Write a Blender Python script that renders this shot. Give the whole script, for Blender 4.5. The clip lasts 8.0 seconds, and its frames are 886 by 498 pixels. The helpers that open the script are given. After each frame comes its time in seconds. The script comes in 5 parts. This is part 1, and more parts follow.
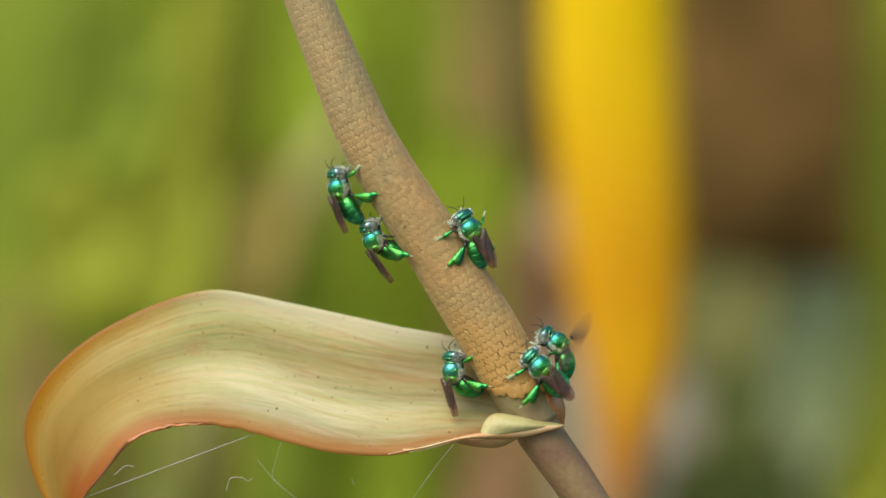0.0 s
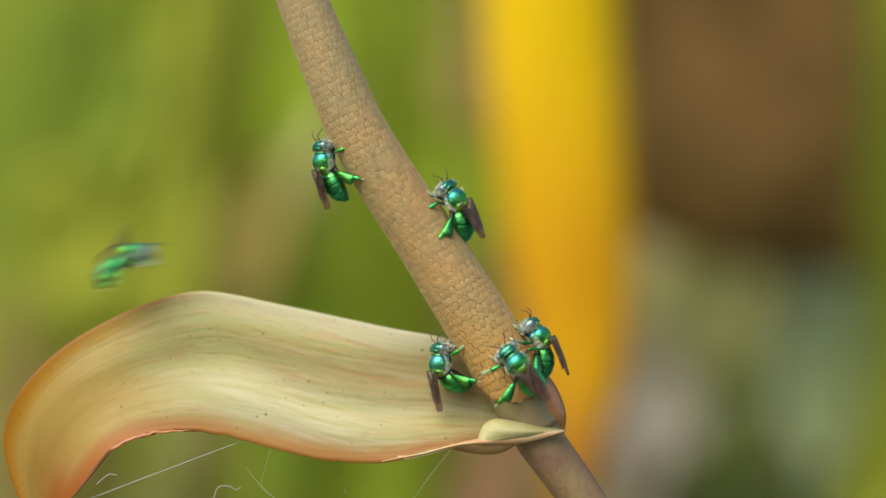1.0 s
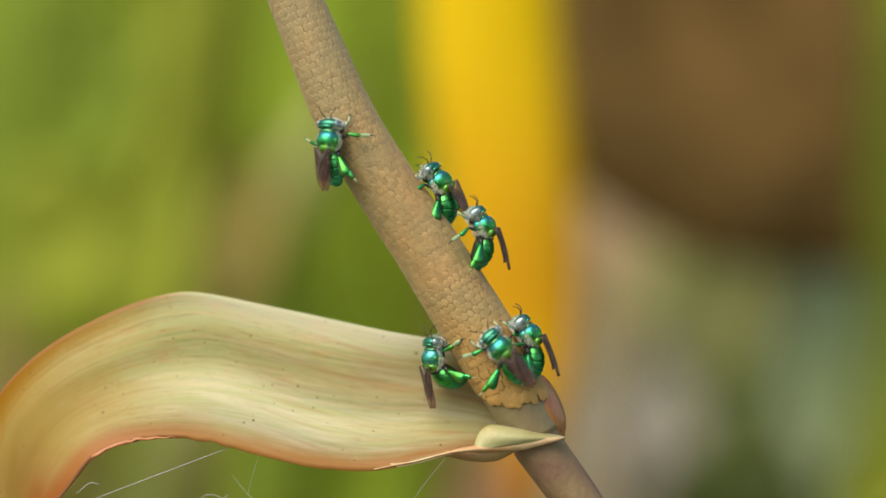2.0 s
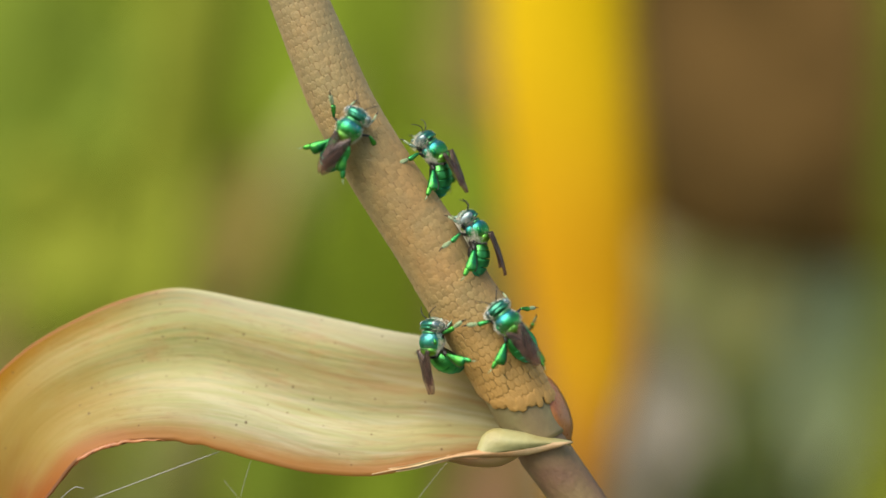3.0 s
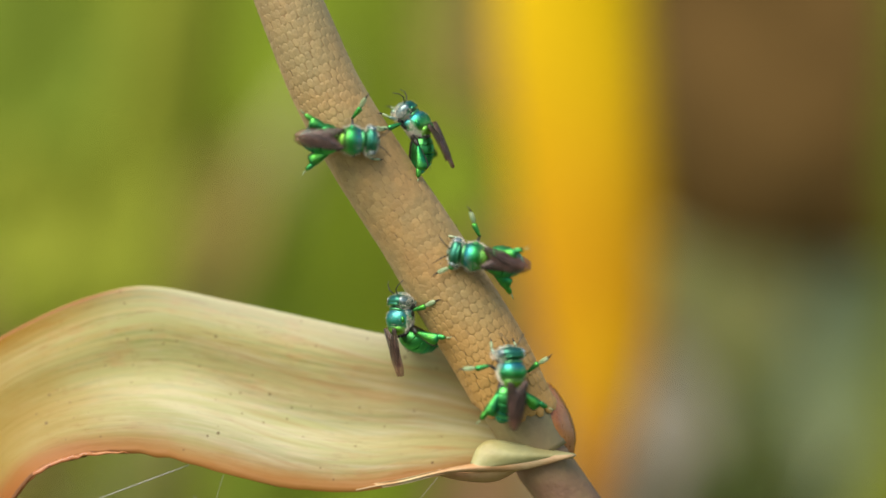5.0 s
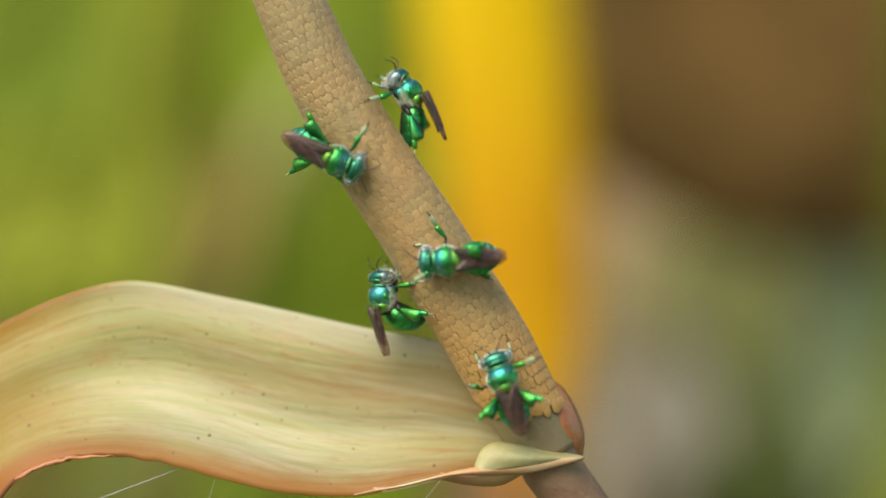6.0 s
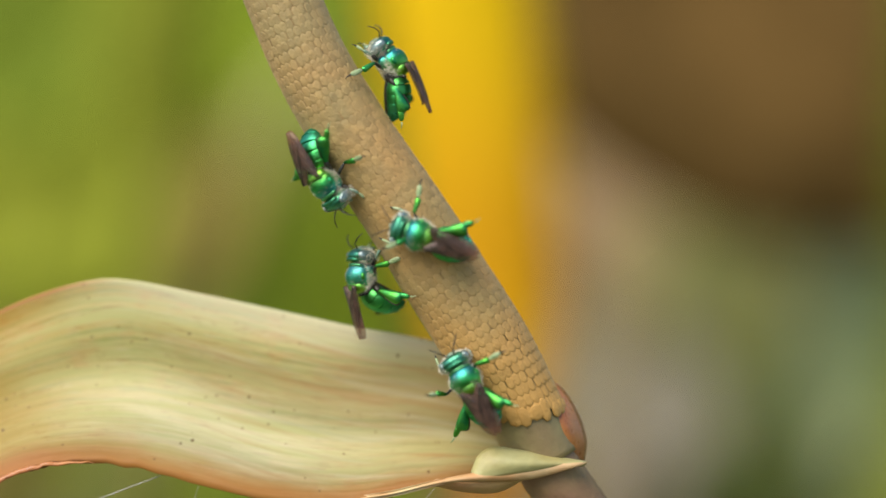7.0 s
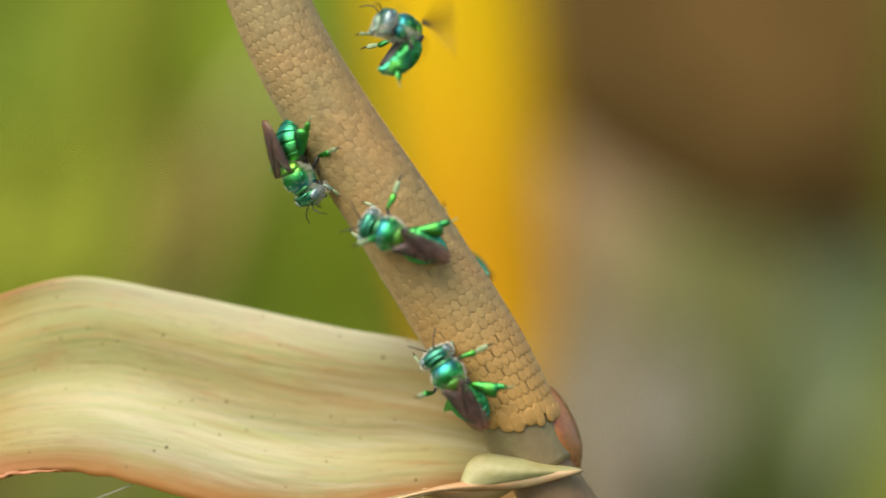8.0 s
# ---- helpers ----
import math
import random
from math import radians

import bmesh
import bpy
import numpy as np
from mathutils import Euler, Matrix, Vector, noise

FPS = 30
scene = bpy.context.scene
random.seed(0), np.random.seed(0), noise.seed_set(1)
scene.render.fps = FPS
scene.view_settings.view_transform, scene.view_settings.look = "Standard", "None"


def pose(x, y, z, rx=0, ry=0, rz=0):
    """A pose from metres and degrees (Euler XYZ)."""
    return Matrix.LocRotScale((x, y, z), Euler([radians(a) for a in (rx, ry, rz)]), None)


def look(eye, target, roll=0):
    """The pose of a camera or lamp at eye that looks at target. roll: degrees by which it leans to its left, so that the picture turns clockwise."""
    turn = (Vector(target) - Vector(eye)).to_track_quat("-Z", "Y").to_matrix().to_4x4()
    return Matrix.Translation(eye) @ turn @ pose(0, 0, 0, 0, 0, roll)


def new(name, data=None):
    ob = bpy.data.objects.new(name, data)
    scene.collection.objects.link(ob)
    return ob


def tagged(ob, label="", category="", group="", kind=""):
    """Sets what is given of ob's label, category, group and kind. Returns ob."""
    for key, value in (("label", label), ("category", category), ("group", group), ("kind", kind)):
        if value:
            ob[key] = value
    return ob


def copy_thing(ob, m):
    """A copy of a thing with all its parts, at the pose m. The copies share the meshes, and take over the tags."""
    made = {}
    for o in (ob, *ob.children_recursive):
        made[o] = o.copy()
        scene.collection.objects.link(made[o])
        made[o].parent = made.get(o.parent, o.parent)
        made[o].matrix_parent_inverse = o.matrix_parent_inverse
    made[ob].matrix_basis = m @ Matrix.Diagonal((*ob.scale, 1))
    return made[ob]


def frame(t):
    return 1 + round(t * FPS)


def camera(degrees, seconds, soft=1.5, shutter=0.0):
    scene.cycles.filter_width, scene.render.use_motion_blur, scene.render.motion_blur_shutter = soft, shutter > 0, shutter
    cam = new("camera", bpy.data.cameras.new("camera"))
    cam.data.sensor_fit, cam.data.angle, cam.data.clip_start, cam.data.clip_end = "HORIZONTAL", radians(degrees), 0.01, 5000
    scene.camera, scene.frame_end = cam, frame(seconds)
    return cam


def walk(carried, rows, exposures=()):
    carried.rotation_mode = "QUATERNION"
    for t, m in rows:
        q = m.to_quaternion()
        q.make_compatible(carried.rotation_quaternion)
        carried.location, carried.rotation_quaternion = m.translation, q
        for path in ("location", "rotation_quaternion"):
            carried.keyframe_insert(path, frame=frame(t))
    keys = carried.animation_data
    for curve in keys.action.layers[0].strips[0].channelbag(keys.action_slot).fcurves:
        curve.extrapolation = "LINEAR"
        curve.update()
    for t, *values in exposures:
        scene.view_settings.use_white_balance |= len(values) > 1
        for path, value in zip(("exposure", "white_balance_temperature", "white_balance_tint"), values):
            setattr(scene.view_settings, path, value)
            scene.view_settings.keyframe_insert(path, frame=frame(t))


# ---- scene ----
# ---- camera ----
D, EYE = 0.4112, 0.62
cam = camera(20.0, 8.0, soft=1.5, shutter=0.9)
# seconds, metres ahead, yaw, pitch, roll
ROWS = [
    (0.0, 0.0, 0.0, 0.0, 0.0), (0.5, 0.00846, -0.100, 0.018, 0.112), (1.0, 0.01591, -0.106, -0.027, 0.158),
    (1.5, 0.02410, -0.033, -0.113, -0.118), (1.7, 0.02706, -0.230, -0.053, 0.201), (2.8, 0.04493, -0.236, -0.127, 0.141),
    (3.0, 0.04815, -0.193, -0.161, -0.070), (3.5, 0.05644, -0.512, -0.107, 0.602), (4.0, 0.06396, -0.164, -0.230, 0.003),
    (4.2, 0.06631, -0.459, -0.181, 0.297), (5.3, 0.08428, -0.408, -0.358, -0.202), (5.5, 0.08702, -0.404, -0.386, 0.132),
    (6.0, 0.09505, -0.401, -0.487, 0.047), (6.5, 0.10321, -0.463, -0.565, -0.072), (7.0, 0.11036, -0.549, -0.626, 0.166),
    (7.3, 0.11419, -0.771, -0.644, 0.535), (7.5, 0.11847, -0.512, -0.753, -0.050), (8.0, 0.12600, -0.861, -0.750, 0.252),
]
walk(cam, [(t, pose(0, a, EYE, 90 + pitch, roll, yaw)) for t, a, yaw, pitch, roll in ROWS],
     exposures=[(0.0, 0.57, 7050, 9), (8.0, 0.65, 7050, 9)])

# ---- world, sun, exposure ----
world = bpy.data.worlds.new("sky")
scene.world = world
world.use_nodes = True
wn = world.node_tree.nodes
sky = wn.new("ShaderNodeTexSky")
sky.sky_type, sky.sun_disc = "NISHITA", False
sky.sun_elevation, sky.sun_rotation = radians(50), radians(220)
wn["Background"].inputs["Strength"].default_value = 0.12
world.node_tree.links.new(sky.outputs["Color"], wn["Background"].inputs["Color"])
sun = new("sun", bpy.data.lights.new("sun", "SUN"))
sun.data.energy, sun.data.angle, sun.data.color = 2.6, radians(55), (1.0, 0.94, 0.86)
sun.matrix_world = look((-0.60, -0.70, 1.10), (0, 0, 0))

# lens: focus stays on the flower spike
cam.data.dof.use_dof = True
cam.data.dof.aperture_fstop = 4.2


# ---- materials ----
def material(name, colour, rough=0.6, metal=0.0, vary=0.25, size=400.0, bump=0.0, second=None, island=0.0, spec=0.5, coat=0.0, edge=None, still=False, sharp=0.15, pits=0.0):
    """A surface with noise at two scales; size is the noise scale per metre."""
    m = bpy.data.materials.new(name)
    m.use_nodes = True
    n, l = m.node_tree.nodes, m.node_tree.links
    p = n["Principled BSDF"]
    p.inputs["Metallic"].default_value = metal
    p.inputs["Specular IOR Level"].default_value = spec
    p.inputs["Coat Weight"].default_value = coat
    if edge:
        p.inputs["Specular Tint"].default_value = (*edge, 1)
    co = n.new("ShaderNodeNewGeometry" if still else "ShaderNodeTexCoord")
    big, small = n.new("ShaderNodeTexNoise"), n.new("ShaderNodeTexNoise")
    for tex, k in ((big, size), (small, size * 7)):
        tex.inputs["Scale"].default_value = k
        tex.inputs["Detail"].default_value = 4
        l.new(co.outputs["Position" if still else "Object"], tex.inputs["Vector"])
    ramp = n.new("ShaderNodeMix")
    ramp.data_type = "RGBA"
    dark = second or tuple(c * (1 - vary) for c in colour)
    ramp.inputs["A"].default_value, ramp.inputs["B"].default_value = (*dark, 1), (*colour, 1)
    stretch = n.new("ShaderNodeMapRange")
    stretch.inputs["From Min"].default_value, stretch.inputs["From Max"].default_value = 0.5 - sharp, 0.5 + sharp
    l.new(big.outputs["Fac"], stretch.inputs["Value"])
    l.new(stretch.outputs["Result"], ramp.inputs["Factor"])
    hue = n.new("ShaderNodeHueSaturation")
    l.new(ramp.outputs["Result"], hue.inputs["Color"])
    add = n.new("ShaderNodeMapRange")
    add.inputs["To Min"].default_value, add.inputs["To Max"].default_value = 1 - vary * 0.6, 1 + vary * 0.6
    l.new(small.outputs["Fac"], add.inputs["Value"])
    val = add.outputs["Result"]
    if island:
        inf = n.new("ShaderNodeObjectInfo")
        geo = n.new("ShaderNodeNewGeometry")
        s = n.new("ShaderNodeMath")
        s.operation = "ADD"
        l.new(inf.outputs["Random"], s.inputs[0])
        l.new(geo.outputs["Random Per Island"], s.inputs[1])
        fr = n.new("ShaderNodeMath")
        fr.operation = "FRACT"
        l.new(s.outputs[0], fr.inputs[0])
        rg = n.new("ShaderNodeMapRange")
        rg.inputs["To Min"].default_value, rg.inputs["To Max"].default_value = 1 - island, 1 + island
        l.new(fr.outputs[0], rg.inputs["Value"])
        mul = n.new("ShaderNodeMath")
        mul.operation = "MULTIPLY"
        l.new(val, mul.inputs[0])
        l.new(rg.outputs["Result"], mul.inputs[1])
        val = mul.outputs[0]
    l.new(val, hue.inputs["Value"])
    l.new(hue.outputs["Color"], p.inputs["Base Color"])
    rr = n.new("ShaderNodeMapRange")
    rr.inputs["To Min"].default_value, rr.inputs["To Max"].default_value = max(0.05, rough - 0.12), min(1, rough + 0.12)
    l.new(small.outputs["Fac"], rr.inputs["Value"])
    l.new(rr.outputs["Result"], p.inputs["Roughness"])
    if bump:
        b = n.new("ShaderNodeBump")
        b.inputs["Strength"].default_value, b.inputs["Distance"].default_value = bump, 0.0002
        l.new(small.outputs["Fac"], b.inputs["Height"])
        l.new(b.outputs["Normal"], p.inputs["Normal"])
        if pits:
            vor = n.new("ShaderNodeTexVoronoi")
            vor.inputs["Scale"].default_value = pits
            l.new(co.outputs["Position" if still else "Object"], vor.inputs["Vector"])
            b2 = n.new("ShaderNodeBump")
            b2.inputs["Strength"].default_value, b2.inputs["Distance"].default_value = 0.4, 0.00006
            l.new(vor.outputs["Distance"], b2.inputs["Height"])
            l.new(b.outputs["Normal"], b2.inputs["Normal"])
            l.new(b2.outputs["Normal"], p.inputs["Normal"])
    return m


def mix_rgb(n, l, fac, a, b):
    """A colour mix node; a and b are sockets or colours."""
    x = n.new("ShaderNodeMix")
    x.data_type = "RGBA"
    for key, v in (("A", a), ("B", b)):
        if isinstance(v, tuple):
            x.inputs[key].default_value = (*v, 1)
        else:
            l.new(v, x.inputs[key])
    l.new(fac, x.inputs["Factor"])
    return x.outputs["Result"]


def ranged(n, l, value, lo, hi, to_lo=0.0, to_hi=1.0):
    r = n.new("ShaderNodeMapRange")
    r.interpolation_type = "SMOOTHSTEP"
    for key, v in (("From Min", lo), ("From Max", hi), ("To Min", to_lo), ("To Max", to_hi)):
        r.inputs[key].default_value = v
    l.new(value, r.inputs["Value"])
    return r.outputs["Result"]


def spathe_material():
    """Faded cream-green bract: streaks along the length, rust margins and a browned tip."""
    m = bpy.data.materials.new("faded_bract")
    m.use_nodes = True
    n, l = m.node_tree.nodes, m.node_tree.links
    p = n["Principled BSDF"]
    uv = n.new("ShaderNodeUVMap")
    sep = n.new("ShaderNodeSeparateXYZ")
    l.new(uv.outputs["UV"], sep.inputs["Vector"])
    u, v = sep.outputs["X"], sep.outputs["Y"]

    def streak(su, sv, detail, seed):
        mp = n.new("ShaderNodeMapping")
        mp.inputs["Scale"].default_value, mp.inputs["Location"].default_value = (su, sv, 1), (seed, seed * 2, 0)
        l.new(uv.outputs["UV"], mp.inputs["Vector"])
        t = n.new("ShaderNodeTexNoise")
        t.inputs["Scale"].default_value, t.inputs["Detail"].default_value = 1, detail
        l.new(mp.outputs["Vector"], t.inputs["Vector"])
        return t.outputs["Fac"]

    broad, fine, hair, blot, dash = streak(2.2, 9, 3, 3.1), streak(3, 34, 4, 7.7), streak(6, 150, 3, 1.3), streak(7, 4, 5, 9.2), streak(26, 75, 4, 5.4)
    col = mix_rgb(n, l, ranged(n, l, broad, 0.32, 0.68), (0.58, 0.47, 0.165), (0.64, 0.58, 0.25))
    col = mix_rgb(n, l, ranged(n, l, fine, 0.46, 0.72, 0, 0.5), col, (0.40, 0.42, 0.16))
    col = mix_rgb(n, l, ranged(n, l, hair, 0.5, 0.72, 0, 0.2), col, (0.45, 0.31, 0.12))
    col = mix_rgb(n, l, ranged(n, l, blot, 0.55, 0.75, 0, 0.32), col, (0.62, 0.40, 0.19))
    co = n.new("ShaderNodeTexCoord")
    # wavering green veins
    warp = n.new("ShaderNodeMath")
    warp.operation = "MULTIPLY_ADD"
    warp.inputs[1].default_value = 0.10
    l.new(streak(6, 5, 4, 4.4), warp.inputs[0])
    l.new(v, warp.inputs[2])
    turn = n.new("ShaderNodeMath")
    turn.operation = "MULTIPLY"
    turn.inputs[1].default_value = 128.0
    l.new(warp.outputs[0], turn.inputs[0])
    vein = n.new("ShaderNodeMath")
    vein.operation = "SINE"
    l.new(turn.outputs[0], vein.inputs[0])
    vs = n.new("ShaderNodeMath")
    vs.operation = "MULTIPLY"
    l.new(ranged(n, l, vein.outputs[0], 0.0, 1.0), vs.inputs[0])
    l.new(ranged(n, l, streak(7, 9, 3, 2.2), 0.38, 0.62, 0, 0.72), vs.inputs[1])
    col = mix_rgb(n, l, vs.outputs[0], col, (0.33, 0.38, 0.12))
    # fine mottling
    for size, lo, hi, amount, tint in ((420, 0.52, 0.68, 0.45, (0.62, 0.36, 0.14)), (700, 0.52, 0.72, 0.25, (0.62, 0.54, 0.30)), (1300, 0.56, 0.70, 0.40, (0.40, 0.30, 0.11)), (500, 0.56, 0.70, 0.4, (0.42, 0.43, 0.17))):
        mot = n.new("ShaderNodeTexNoise")
        mot.inputs["Scale"].default_value, mot.inputs["Detail"].default_value = size, 5
        mp = n.new("ShaderNodeMapping")
        mp.inputs["Location"].default_value = (size * 0.01, 0.3, amount)
        mp.inputs["Scale"].default_value = (0.6, 1, 1)
        l.new(co.outputs["Object"], mp.inputs["Vector"])
        l.new(mp.outputs["Vector"], mot.inputs["Vector"])
        col = mix_rgb(n, l, ranged(n, l, mot.outputs["Fac"], lo, hi, 0, amount), col, tint)
    col = mix_rgb(n, l, ranged(n, l, dash, 0.56, 0.68, 0, 0.6), col, (0.38, 0.20, 0.065))
    col = mix_rgb(n, l, ranged(n, l, dash, 0.44, 0.3, 0, 0.3), col, (0.68, 0.64, 0.46))
    # pale lower belly, with its glossy highlight put into the colour
    belly = n.new("ShaderNodeMath")
    belly.operation = "MULTIPLY"
    l.new(ranged(n, l, v, 0.36, 0.64), belly.inputs[0])
    l.new(ranged(n, l, v, 0.97, 0.84), belly.inputs[1])
    bm_ = n.new("ShaderNodeMath")
    bm_.operation = "MULTIPLY"
    l.new(belly.outputs[0], bm_.inputs[0])
    l.new(ranged(n, l, u, 0.30, 0.55, 0, 0.58), bm_.inputs[1])
    # highlight colour weakens towards the spike, where the bract lies in shade
    fade = n.new("ShaderNodeMath")
    fade.operation = "MULTIPLY"
    l.new(bm_.outputs[0], fade.inputs[0])
    l.new(ranged(n, l, u, 0.86, 0.64, 0.05, 1.0), fade.inputs[1])
    col = mix_rgb(n, l, fade.outputs[0], col, (0.87, 0.82, 0.57))
    # pale green bands through the middle
    band = n.new("ShaderNodeMath")
    band.operation = "MULTIPLY"
    l.new(ranged(n, l, streak(5, 16, 5, 11.3), 0.42, 0.64, 0, 0.7), band.inputs[0])
    l.new(ranged(n, l, u, 0.22, 0.42), band.inputs[1])
    col = mix_rgb(n, l, band.outputs[0], col, (0.56, 0.56, 0.225))
    sway = n.new("ShaderNodeMath")
    sway.operation = "MULTIPLY_ADD"
    sway.inputs[1].default_value, sway.inputs[2].default_value = 0.16, -0.08
    l.new(blot, sway.inputs[0])
    tipf = n.new("ShaderNodeMath")
    tipf.operation = "ADD"
    l.new(u, tipf.inputs[0])
    l.new(sway.outputs[0], tipf.inputs[1])
    col = mix_rgb(n, l, ranged(n, l, tipf.outputs[0], 0.56, 0.18, 0, 0.8), col, (0.44, 0.28, 0.045))
    # shade beside spike and fold, mixed into the bract's colour
    spike_shade = n.new("ShaderNodeMath")
    spike_shade.operation = "MULTIPLY"
    l.new(ranged(n, l, v, 0.98, 0.8, 0, 0.5), spike_shade.inputs[0])
    l.new(ranged(n, l, u, 0.66, 0.88), spike_shade.inputs[1])
    col = mix_rgb(n, l, spike_shade.outputs[0], col, (0.50, 0.40, 0.19))
    # brown and cream streaks that run down towards the stalk
    lane = n.new("ShaderNodeMath")
    lane.operation = "MULTIPLY_ADD"
    lane.inputs[1].default_value = -0.55
    l.new(u, lane.inputs[0])
    l.new(v, lane.inputs[2])
    pair = n.new("ShaderNodeCombineXYZ")
    l.new(u, pair.inputs["X"])
    l.new(lane.outputs[0], pair.inputs["Y"])
    for seed, sv, tint, amount in ((2.0, 13, (0.50, 0.28, 0.10), 0.6), (8.5, 15, (0.78, 0.74, 0.52), 0.35), (5.5, 24, (0.38, 0.36, 0.13), 0.35)):
        mp = n.new("ShaderNodeMapping")
        mp.inputs["Scale"].default_value, mp.inputs["Location"].default_value = (3.5, sv, 1), (seed, seed * 3, 0)
        l.new(pair.outputs["Vector"], mp.inputs["Vector"])
        t = n.new("ShaderNodeTexNoise")
        t.inputs["Scale"].default_value, t.inputs["Detail"].default_value = 1, 5
        l.new(mp.outputs["Vector"], t.inputs["Vector"])
        gate = n.new("ShaderNodeMath")
        gate.operation = "MULTIPLY"
        l.new(ranged(n, l, t.outputs["Fac"], 0.5, 0.68, 0, amount), gate.inputs[0])
        l.new(ranged(n, l, u, 0.5, 0.7), gate.inputs[1])
        col = mix_rgb(n, l, gate.outputs[0], col, tint)
    # tip half: olive and brown smudges, orange towards the margin
    smudge = streak(11, 6, 6, 6.6)
    # first entry, stalk half: brown smudges that also paint the trough's shade
    for lo_u, hi_u, a_v, b_v, c_v, d_v, amount, tint in ((0.5, 0.68, 0.14, 0.28, 0.60, 0.44, 0.45, (0.43, 0.29, 0.12)), (0.40, 0.18, -0.1, 0.0, 0.80, 0.4, 0.55, (0.54, 0.36, 0.07)), (0.26, 0.12, 0.10, 0.32, 1.05, 0.7, 0.85, (0.30, 0.13, 0.03)), (0.42, 0.24, 0.1, 0.3, 0.95, 0.7, 0.6, (0.44, 0.28, 0.045))):
        m1, m2, m3 = n.new("ShaderNodeMath"), n.new("ShaderNodeMath"), n.new("ShaderNodeMath")
        for q in (m1, m2, m3):
            q.operation = "MULTIPLY"
        l.new(ranged(n, l, tipf.outputs[0], lo_u, hi_u, 0, amount), m1.inputs[0])
        l.new(ranged(n, l, v, a_v, b_v), m1.inputs[1])
        l.new(m1.outputs[0], m2.inputs[0])
        l.new(ranged(n, l, v, c_v, d_v), m2.inputs[1])
        l.new(m2.outputs[0], m3.inputs[0])
        l.new(ranged(n, l, smudge, 0.38, 0.58, 0.45, 1.0), m3.inputs[1])
        col = mix_rgb(n, l, m3.outputs[0], col, tint)
    # rust margins
    wob = n.new("ShaderNodeMath")
    wob.operation = "MULTIPLY_ADD"
    wob.inputs[1].default_value, wob.inputs[2].default_value = 0.16, -0.08
    l.new(blot, wob.inputs[0])
    vv = n.new("ShaderNodeMath")
    vv.operation = "ADD"
    l.new(v, vv.inputs[0])
    l.new(wob.outputs[0], vv.inputs[1])
    low = n.new("ShaderNodeMath")
    low.operation = "MULTIPLY"
    l.new(ranged(n, l, vv.outputs[0], 0.78, 0.98), low.inputs[0])
    l.new(ranged(n, l, u, 0.46, 0.28, 0, 0.9), low.inputs[1])
    col = mix_rgb(n, l, low.outputs[0], col, (0.33, 0.085, 0.008))
    col = mix_rgb(n, l, ranged(n, l, vv.outputs[0], 0.79, 0.98, 0, 0.9), col, (0.44, 0.17, 0.03))
    top = n.new("ShaderNodeMath")
    top.operation = "MULTIPLY"
    l.new(ranged(n, l, vv.outputs[0], 0.26, 0.0), top.inputs[0])
    l.new(ranged(n, l, u, 0.56, 0.22, 0, 0.9), top.inputs[1])
    col = mix_rgb(n, l, top.outputs[0], col, (0.62, 0.27, 0.01))
    rust = n.new("ShaderNodeMath")
    rust.operation = "MULTIPLY"
    l.new(ranged(n, l, tipf.outputs[0], 0.24, 0.09, 0, 0.9), rust.inputs[0])
    l.new(ranged(n, l, vv.outputs[0], 0.35, 0.75), rust.inputs[1])
    col = mix_rgb(n, l, rust.outputs[0], col, (0.30, 0.08, 0.008))
    # backlit upper rim near the spike, painted as a paler colour
    pale = n.new("ShaderNodeMath")
    pale.operation = "MULTIPLY"
    l.new(ranged(n, l, v, 0.24, 0.0, 0, 0.5), pale.inputs[0])
    l.new(ranged(n, l, u, 0.42, 0.62), pale.inputs[1])
    col = mix_rgb(n, l, pale.outputs[0], col, (0.84, 0.81, 0.62))
    # withered brown rim
    rim = n.new("ShaderNodeMath")
    rim.operation = "MULTIPLY"
    l.new(ranged(n, l, v, 0.965, 0.985, 0, 0.85), rim.inputs[0])
    l.new(ranged(n, l, u, 0.45, 0.36), rim.inputs[1])
    col = mix_rgb(n, l, rim.outputs[0], col, (0.20, 0.075, 0.02))
    trim = n.new("ShaderNodeMath")
    trim.operation = "MULTIPLY"
    l.new(ranged(n, l, v, 0.03, 0.012, 0, 0.8), trim.inputs[0])
    l.new(ranged(n, l, u, 0.55, 0.45), trim.inputs[1])
    col = mix_rgb(n, l, trim.outputs[0], col, (0.34, 0.10, 0.01))
    # small dark specks
    vor = n.new("ShaderNodeTexVoronoi")
    vor.inputs["Scale"].default_value = 210
    l.new(co.outputs["Object"], vor.inputs["Vector"])
    col = mix_rgb(n, l, ranged(n, l, vor.outputs["Distance"], 0.06, 0.03, 0, 0.75), col, (0.16, 0.08, 0.03))
    vor = n.new("ShaderNodeTexVoronoi")
    vor.inputs["Scale"].default_value = 480
    l.new(co.outputs["Object"], vor.inputs["Vector"])
    col = mix_rgb(n, l, ranged(n, l, vor.outputs["Distance"], 0.11, 0.03, 0, 0.75), col, (0.24, 0.12, 0.045))
    l.new(col, p.inputs["Base Color"])
    p.inputs["Roughness"].default_value = 0.42
    p.inputs["Specular IOR Level"].default_value = 0.32
    b = n.new("ShaderNodeBump")
    b.inputs["Strength"].default_value, b.inputs["Distance"].default_value = 0.25, 0.0003
    l.new(fine, b.inputs["Height"])
    l.new(b.outputs["Normal"], p.inputs["Normal"])
    # thin tissue lets some light through
    out = n["Material Output"]
    tr = n.new("ShaderNodeBsdfTranslucent")
    l.new(col, tr.inputs["Color"])
    mx = n.new("ShaderNodeMixShader")
    mx.inputs["Fac"].default_value = 0.3
    l.new(p.outputs["BSDF"], mx.inputs[1])
    l.new(tr.outputs["BSDF"], mx.inputs[2])
